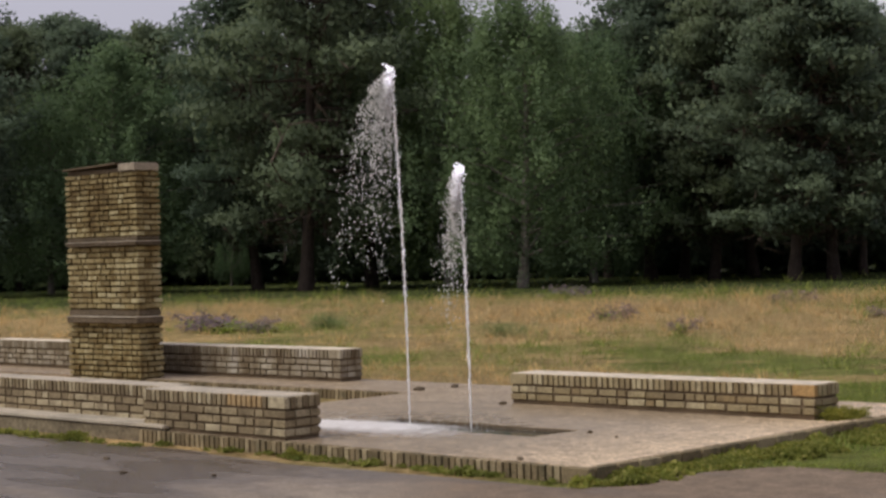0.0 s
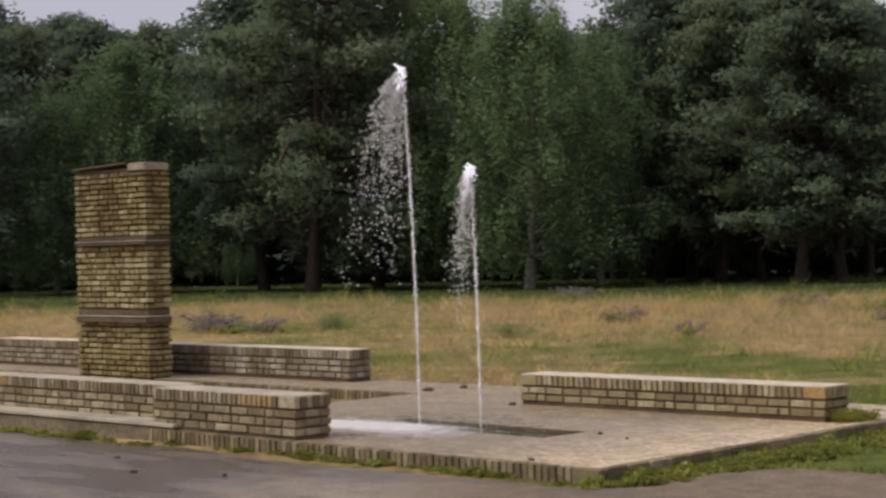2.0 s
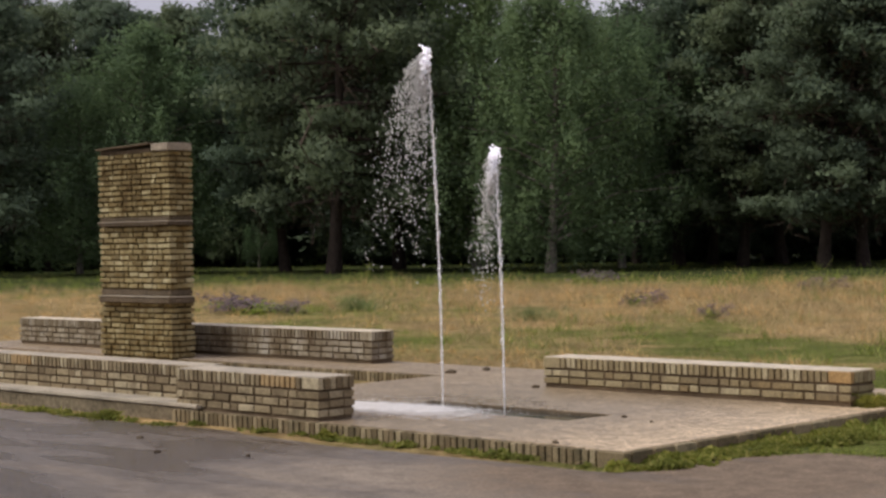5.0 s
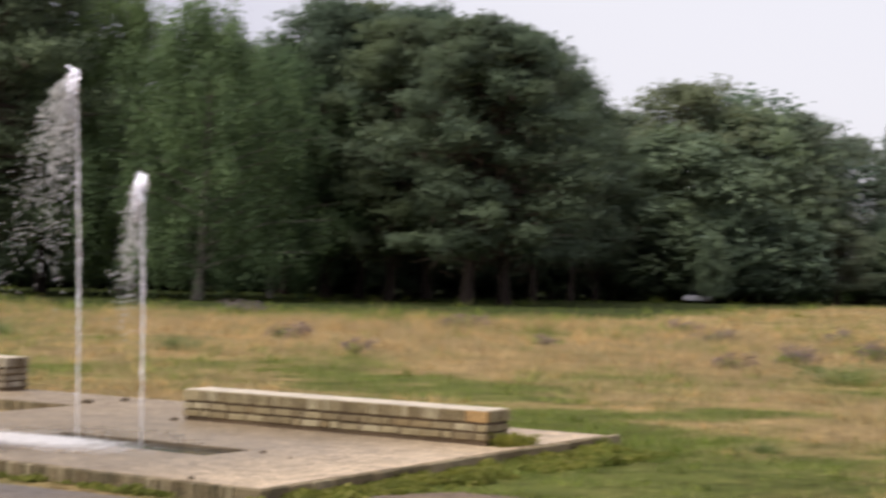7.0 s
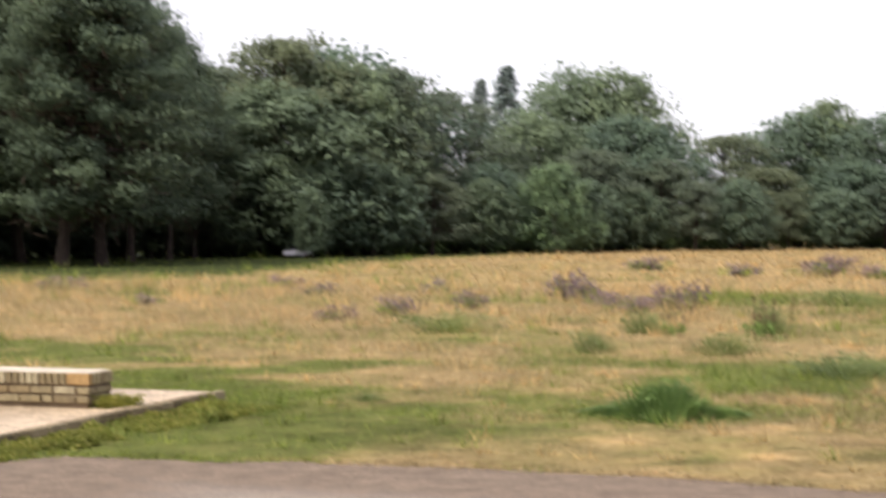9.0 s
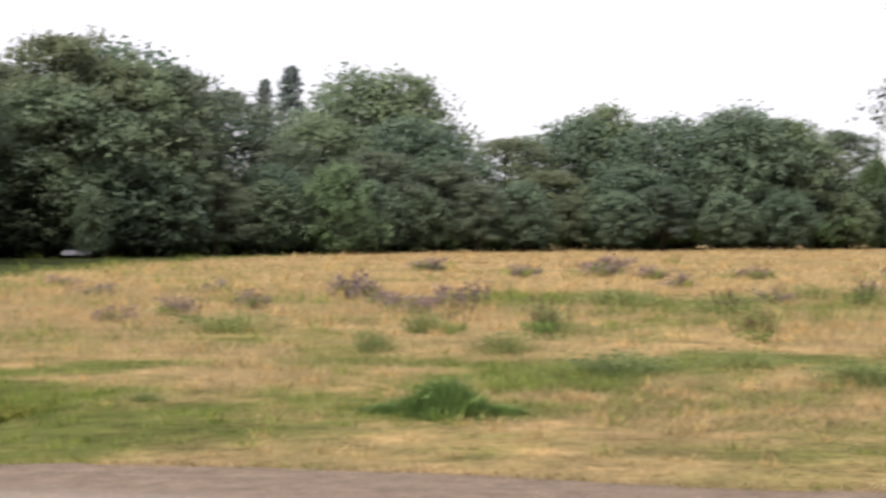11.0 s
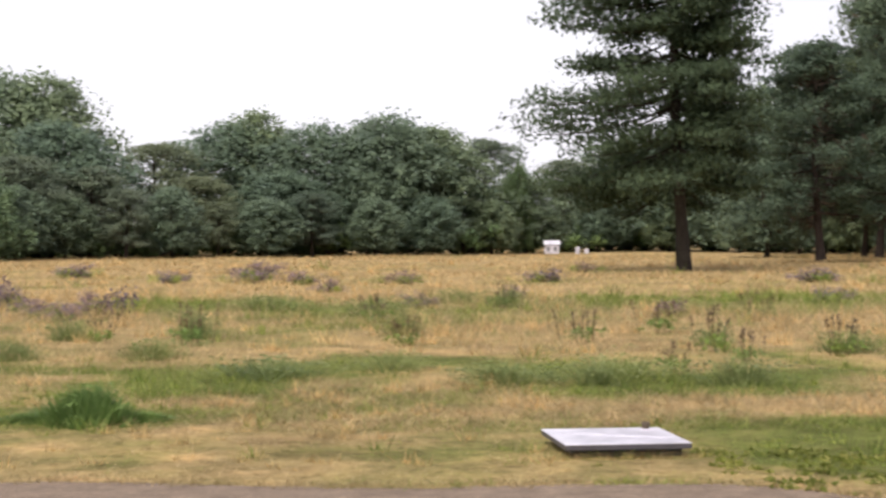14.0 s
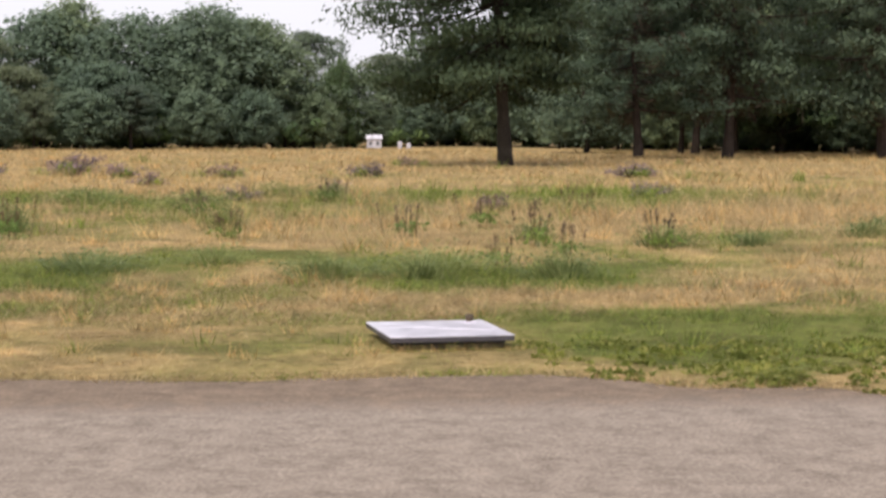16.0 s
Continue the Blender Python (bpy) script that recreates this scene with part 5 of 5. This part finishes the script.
sproto = [stalks(91), stalks(92)]
for i, (x, y, w_, h_) in enumerate(((10.7, 13.3, 0.9, 0.6), (10.6, 17.8, 0.9, 0.5), (10.9, 11.8, 0.7, 0.4), (3.6, 14.7, 0.8, 0.6), (6.6, 14.9, 0.8, 0.4), (9.2, 15.7, 0.9, 0.45), (12.3, 12.8, 0.8, 0.5), (8.4, 26.8, 1.0, 0.5), (2.2, 15.5, 0.6, 0.45), (5.9, 21.0, 0.9, 0.5), (12.9, 22.0, 0.9, 0.5), (9.8, 10.2, 0.6, 0.35), (-2.6, 17.4, 0.7, 0.4))):
    ob = sproto[i] if i < 2 else copy_thing(sproto[i % 2], Matrix.Identity(4))
    ob.matrix_basis = pose(x, y, 0, 0, 0, i * 83) @ Matrix.Diagonal((w_ * 0.7, w_ * 0.7, h_ * 1.1, 1))
    tagged(ob, group="seed stalks")

# weeds along the foot of the masonry
def weed_mat(name, label, seed, count, place, leaf=0.05):
    """Low creeping weeds: small leaves spread over a strip of ground."""
    rng = np.random.default_rng(seed)
    rr = random.Random(seed)
    c, s_ = [], []
    while len(c) < count:
        x, y, z, h = place(rr)
        if h > 0.012:
            c.append((x, y, z + h * 0.45))
            s_.append((0.05, 0.05, h * 0.6))
    q, f = leaves(rng, np.array(c), np.array(s_), 9, leaf, 0.7, 0.25, 0.75)
    q[:, 2] = np.maximum(q[:, 2], -0.02)
    return tagged(new(name, leaf_mesh(name, q, f, L_WEED)), label, "weed", kind="stuff")


def beside(rr):
    y = rr.uniform(-0.2, 4.9)
    reach = 0.28 + 0.10 * y + 0.25 * noise.noise((y * 1.9, 3, 0)) + 0.12 * noise.noise((y * 6, 8, 0))
    x = 0.01 + max(0.05, reach) * rr.random() ** 1.3
    return x, y, 0.0, 0.07 * (0.25 + 1.1 * noise.noise((x * 4, y * 4, 2)) + 0.35 * math.exp(-x / 0.12))


def before(rr):
    x = rr.uniform(-9.0, 0.05)
    y = (-0.215 if x < -4.72 else -0.005) - 0.14 * rr.random() ** 1.6
    return x, y, 0.0, 0.06 * (0.55 * noise.noise((x * 1.3, 2, 7)) + 0.6 * noise.noise((x * 5, 2, 1)) + 0.35 * rr.random() - 0.05)


def lawn(rr):
    x, y = rr.uniform(9.0, 13.0), rr.uniform(-0.6, 3.2)
    return x, y, 0.0, 0.055 * (0.5 + noise.noise((x * 2.4, y * 2.4, 4))) * (0.65 if y > edge_y(x) - 0.06 else 0)


weed_mat("creeping_weeds", "low leafy green weeds along the terrace edge", 301, 1800, beside)
weed_mat("creeping_weeds", "sparse low weeds at the foot of the brick edging", 302, 420, before, 0.04)
weed_mat("creeping_weeds", "low leafy weeds in the grass verge by the path", 303, 550, lawn)
for i, (x, y, w_, h_) in enumerate(((-0.27, 3.62, 0.20, 0.13), (-0.22, 3.86, 0.24, 0.10), (-5.75, -0.26, 0.3, 0.09), (-2.95, -0.08, 0.22, 0.08), (0.2, 2.4, 0.3, 0.08), (10.4, 1.3, 0.4, 0.07))):
    ob = wproto[i] if i < 2 else copy_thing(wproto[i % 2], Matrix.Identity(4))
    ob.matrix_basis = pose(x, y, 0.1 if i < 2 else 0.0, 0, 0, i * 51) @ Matrix.Diagonal((w_, w_ * (0.35 if i in (2, 3) else 0.8), h_, 1))
    tagged(ob, "low green weeds at the foot of the brickwork", "weed", "weeds at the brickwork")

# ---------------------------------------------------------------- fountain jets
TET = np.array([(1, 0, -0.5), (-0.5, 0.87, -0.5), (-0.5, -0.87, -0.5), (0, 0, 1.0)])
TET_F = np.array([(0, 2, 1), (0, 1, 3), (1, 2, 3), (2, 0, 3)])


def drops(name, centres, sizes, parent, mat=M_SPRAY, long=0.8):
    v = (centres[:, None, :] + TET[None] * sizes[:, None, None] * np.array([1, 1, long])).reshape(-1, 3)
    f = (TET_F[None] + (np.arange(len(centres)) * 4)[:, None, None]).reshape(-1, 3)
    return part(name, leaf_mesh(name, v, f, mat), mat, parent, kind="stuff")


def jet(name, label, x, y, height, drift_, seed, strands):
    """A thin column that breaks into beads as it rises, a loose white head, and strands of drops that fall downwind."""
    rng = np.random.default_rng(seed)
    ob = thing(name, label, "fountain", (x, y, 0.04), "fountain jets")
    wind = np.array([-0.72, -0.69, 0.0])
    side = np.array([0.69, -0.72, 0.0])
    lean = lambda t: drift_ * 0.16 * t ** 2.2
    ts = [i / 160 for i in range(161)]
    pts = [Vector(tuple(wind * lean(t))) + Vector((0, 0, height * t)) + Vector(tuple(rng.normal(0, 0.002 + 0.007 * t * t, 3))) for t in ts]
    radii = [0.0058 + 0.0065 * rng.random() * t + 0.004 * rng.random() ** 3 for t in ts]
    vs, fs = tube(pts, radii, 6)
    part("column", mesh_from("column", vs, fs, M_DROPS), M_DROPS, ob)
    k = 900
    tt = rng.random(k) ** 0.6
    col = wind[None] * lean(tt)[:, None] + rng.normal(0, 1, (k, 3)) * (0.004 + 0.013 * tt)[:, None]
    col[:, 2] += height * tt
    drops("spray", col, rng.uniform(0.002, 0.007, k), ob)
    # the head: lumps of water thrown up and tumbling over
    k = 420
    t = np.abs(rng.normal(0, 0.5, k))
    lump = wind[None] * (lean(1.0) + 0.05 * t + rng.normal(0, 0.02, k))[:, None] + side[None] * (rng.normal(0, 1, k) * (0.024 + 0.03 * t))[:, None]
    lump[:, 2] = height + 0.03 - 0.30 * t + rng.normal(0, 0.02, k)
    drops("head_spray", lump, rng.uniform(0.008, 0.019, k) * (1 - 0.35 * np.clip(t, 0, 1)), ob)
    out, size = [], []
    for i in range(strands):
        vw, vs_ = abs(rng.normal(0.38, 0.46)) * drift_ + 0.01, rng.normal(0, 0.16) * (0.3 + drift_)
        h0, life = height + 0.02 - 0.10 * rng.random(), (0.20 + 0.50 * rng.random() ** 0.8) * math.sqrt(height / 3.15)
        n_ = int(16 + 48 * life)
        q = np.sort(rng.random(n_)) * life
        q += 0.02 * np.sin(q * 60 + rng.uniform(0, 6))
        q = np.abs(q)
        line = wind[None] * (lean(1.0) + vw * q * 1.35)[:, None] + side[None] * (vs_ * q)[:, None] + rng.normal(0, 1, (n_, 3)) * (0.006 + 0.026 * q)[:, None]
        line[:, 2] += h0 - 0.5 * 7.6 * q * q
        keep = line[:, 2] > 0.12
        out.append(line[keep])
        size.append(((0.002 + 0.0085 * rng.random(n_) ** 1.8) * rng.uniform(0.7, 1.25))[keep])
    drops("falling_spray", np.concatenate(out), np.concatenate(size), ob, M_DROPS, 1.5)
    return ob


jet("water_jet", "tall white fountain jet leaning in the wind", -3.2, 1.5, 3.15, 0.56, 1, 180)
jet("water_jet", "shorter white fountain jet with falling spray", -2.72, 1.77, 2.26, 0.30, 2, 112)

# rushing foam where the spray comes down
splash = thing("splash", "white splashing water beside the nozzle basin", "water", (-3.05, 1.22, 0.1))
nx, ny = 90, 44
fv, fa = [], []
for j in range(ny + 1):
    for i in range(nx + 1):
        u, v_ = -2.05 + 3.6 * i / nx, -0.62 + 1.24 * j / ny
        edge = 1.1 * math.exp(-((u + 0.45) / 1.0) ** 2 - ((v_ - 0.10 * u) / 0.34) ** 2) + 0.4 * math.exp(-((u - 0.1) / 1.0) ** 2 - ((v_ + 0.3) / 0.3) ** 2)
        fv.append((u, v_, 0.006 + 0.035 * edge * (0.6 + 0.5 * noise.noise((u * 9, v_ * 9, 0)))))
        fa.append(1.25 * edge - 0.12)
ff = [(j * (nx + 1) + i, j * (nx + 1) + i + 1, (j + 1) * (nx + 1) + i + 1, (j + 1) * (nx + 1) + i) for j in range(ny) for i in range(nx)]
fme = mesh_from("foam", fv, ff, M_FOAM)
fme.attributes.new("foam", "FLOAT", "POINT").data.foreach_set("value", fa)
for poly in fme.polygons:
    poly.use_smooth = True
part("foam", fme, M_FOAM, splash)
rng = np.random.default_rng(9)
k = 1300
c = np.stack([rng.normal(-0.35, 0.6, k), rng.normal(0, 0.17, k), np.abs(rng.normal(0, 0.05, k)) + 0.012], 1)
drops("spray", c, rng.uniform(0.002, 0.005, k), splash, M_DROPS)

# grass that grows up before the hatch
rg = random.Random(91)
p = np.array([(rg.uniform(7.9, 9.0), 2.74 + 0.12 * rg.random() + 0.05 * rg.random(), 0.0) for _ in range(700)])
p[:, 1] += (p[:, 0] - 8.44) * 0.12
blades("dry_grass", "sparse dry grass before the hatch", L_DRY, p[:480], 0.075 * np.random.default_rng(5).uniform(0.3, 1.5, 480), np.full(480, 0.006), 0.5, 45)
blades("green_grass", "sparse green grass before the hatch", L_GRASS, p[480:], 0.08 * np.random.default_rng(6).uniform(0.3, 1.5, 220), np.full(220, 0.006), 0.5, 46)

# ---------------------------------------------------------------- hatch in the verge
panel = thing("metal_hatch", "pale lilac-white sheet hatch lid on a low concrete kerb", "hatch", (8.44, 3.35, 0))
panel.rotation_euler = (0, 0, radians(7))
part("frame", worn(-0.37, 0.40, -0.40, 0.40, -0.03, 0.036, 0.008, 6, 0.004, 2), M_DIRTY, panel, "grey concrete kerb under the lid")
# the shadow gap below the lid, painted as a dark box
part("collar", box(-0.40, 0.40, -0.42, 0.42, 0.034, 0.058, 0.004), M_DARK, panel, "dark box as the shade under the lid")
lid = part("lid", worn(-0.455, 0.455, -0.49, 0.49, 0.093, 0.100, 0.003, 8, 0.0015, 6), M_WHITE, panel, "pale reflecting sheet lid")
for y0, y1 in ((-0.487, -0.475), (0.475, 0.487)):
    part("lip", box(-0.452, 0.452, y0, y1, 0.058, 0.0915, 0.003), M_SHEET, lid, "dull violet-grey folded edge")
for x0 in (-0.452, 0.440):
    part("lip", box(x0, x0 + 0.012, -0.474, 0.474, 0.058, 0.0915, 0.003), M_SHEET, lid)
for x0, x1, turn in ((-0.42, 0.42, -26.0), (-0.40, 0.30, -33.0)):     # diagonal sheen streaks on the sheet, shaped as thin ridges
    ridge = box(x0, x1, -0.006, 0.006, 0, 0.004, 0.0015)
    bmesh.ops.transform(ridge, matrix=pose(0.0, 0.02, 0.0995, 0, 0, turn), verts=list(ridge.verts))
    part("fold", ridge, M_WHITE, lid)
part("foot", box(0.27, 0.37, 0.31, 0.39, 0.1005, 0.108, 0.003), M_WHITE, lid, "pale mounting plate")
knob = bmesh.new()
bmesh.ops.create_cone(knob, cap_ends=True, segments=14, radius1=0.028, radius2=0.036, depth=0.05, matrix=Matrix.Translation((0.32, 0.35, 0.133)))
bmesh.ops.bevel(knob, geom=list(knob.edges), offset=0.005, segments=1, affect="EDGES")
part("knob", knob, M_STONE, lid, "small dark brown knob")

# stones and litter
PEBBLE = bmesh.new()
bmesh.ops.create_icosphere(PEBBLE, subdivisions=1, radius=0.03)
for v_ in PEBBLE.verts:
    v_.co = Vector((v_.co.x * 1.3, v_.co.y, v_.co.z * 0.6)) * (1 + 0.3 * noise.noise(v_.co * 40))
pme = bpy.data.meshes.new("stone")
PEBBLE.to_mesh(pme)
PEBBLE.free()
pme.materials.append(M_STONE)
for i, (x, y, z, s_) in enumerate(((-4.15, -1.02, 0.012, 0.9), (-3.28, -1.48, 0.012, 0.9), (-2.55, -1.2, 0.012, 0.7), (-5.75, 4.21, 0.11, 2.0), (-5.69, 4.72, 0.11, 1.6), (-0.73, 0.13, 0.11, 0.8), (-1.41, 1.78, 0.11, 0.7), (-1.0, 1.6, 0.11, 0.5), (-3.8, 3.4, 0.11, 1.2))):
    ob = tagged(new("stone", pme), "small dark stone lying on the paving", "stone", "stones")
    ob.matrix_basis = pose(x, y, z, 0, 0, i * 70) @ Matrix.Diagonal((s_, s_, s_, 1))

# far white things at the wood's edge
hut = thing("white_shed", "small white shed far off at the wood's edge", "shed", (*polar(3.45, 131), 0))
hut.scale = (0.85, 0.85, 0.9)
part("wall", box(-0.65, 0.65, -0.5, 0.5, 0, 0.8, 0.02), M_WHITE, hut)
for wx in (-0.35, 0.3):
    part("opening", box(wx - 0.13, wx + 0.13, -0.53, -0.505, 0.25, 0.6), M_METAL, hut, "dark opening")
for az_, h_ in ((4.32, 0.55), (4.62, 0.4)):
    post = thing("marker_post", "small white post far off at the wood's edge", "post", (*polar(az_, 131), 0), "white posts")
    part("shaft", box(-0.16, 0.16, -0.1, 0.1, -0.05, h_, 0.03), M_WHITE, post)
rf = bmesh.new()
va = [rf.verts.new(p) for p in ((-0.75, -0.6, 0.8), (0.75, -0.6, 0.8), (0.75, 0.6, 0.8), (-0.75, 0.6, 0.8), (-0.75, 0, 1.15), (0.75, 0, 1.15))]
for q in ((0, 1, 5, 4), (3, 4, 5, 2), (0, 4, 3), (1, 2, 5), (0, 3, 2, 1)):
    rf.faces.new([va[i] for i in q])
part("roof", rf, M_WHITE, hut)

car = thing("white_car", "white parked car half hidden at the wood's edge", "car", (*polar(-24.1, 92.5), 0))
car.rotation_euler = (0, 0, radians(105))
car.scale = (0.72, 0.72, 0.5)
bm = box(-2.0, 2.0, -0.85, 0.85, 0.28, 0.85, 0.12, 2)
part("body", bm, M_WHITE, car)
bm = box(-1.1, 1.2, -0.75, 0.75, 0.85, 1.4, 0.0)
for v_ in bm.verts:
    if v_.co.z > 1:
        v_.co.x *= 0.68
        v_.co.y *= 0.85
part("cabin", bm, M_DARK, car, "dark glazed cabin")
for wx in (-1.25, 1.25):
    for wy in (-0.8, 0.8):
        bm = bmesh.new()
        bmesh.ops.create_cone(bm, cap_ends=True, segments=16, radius1=0.31, radius2=0.31, depth=0.2, matrix=Matrix.Translation((wx, wy, 0.31)) @ Matrix.Rotation(radians(90), 4, "X"))
        part("wheel", bm, M_STONE, car)
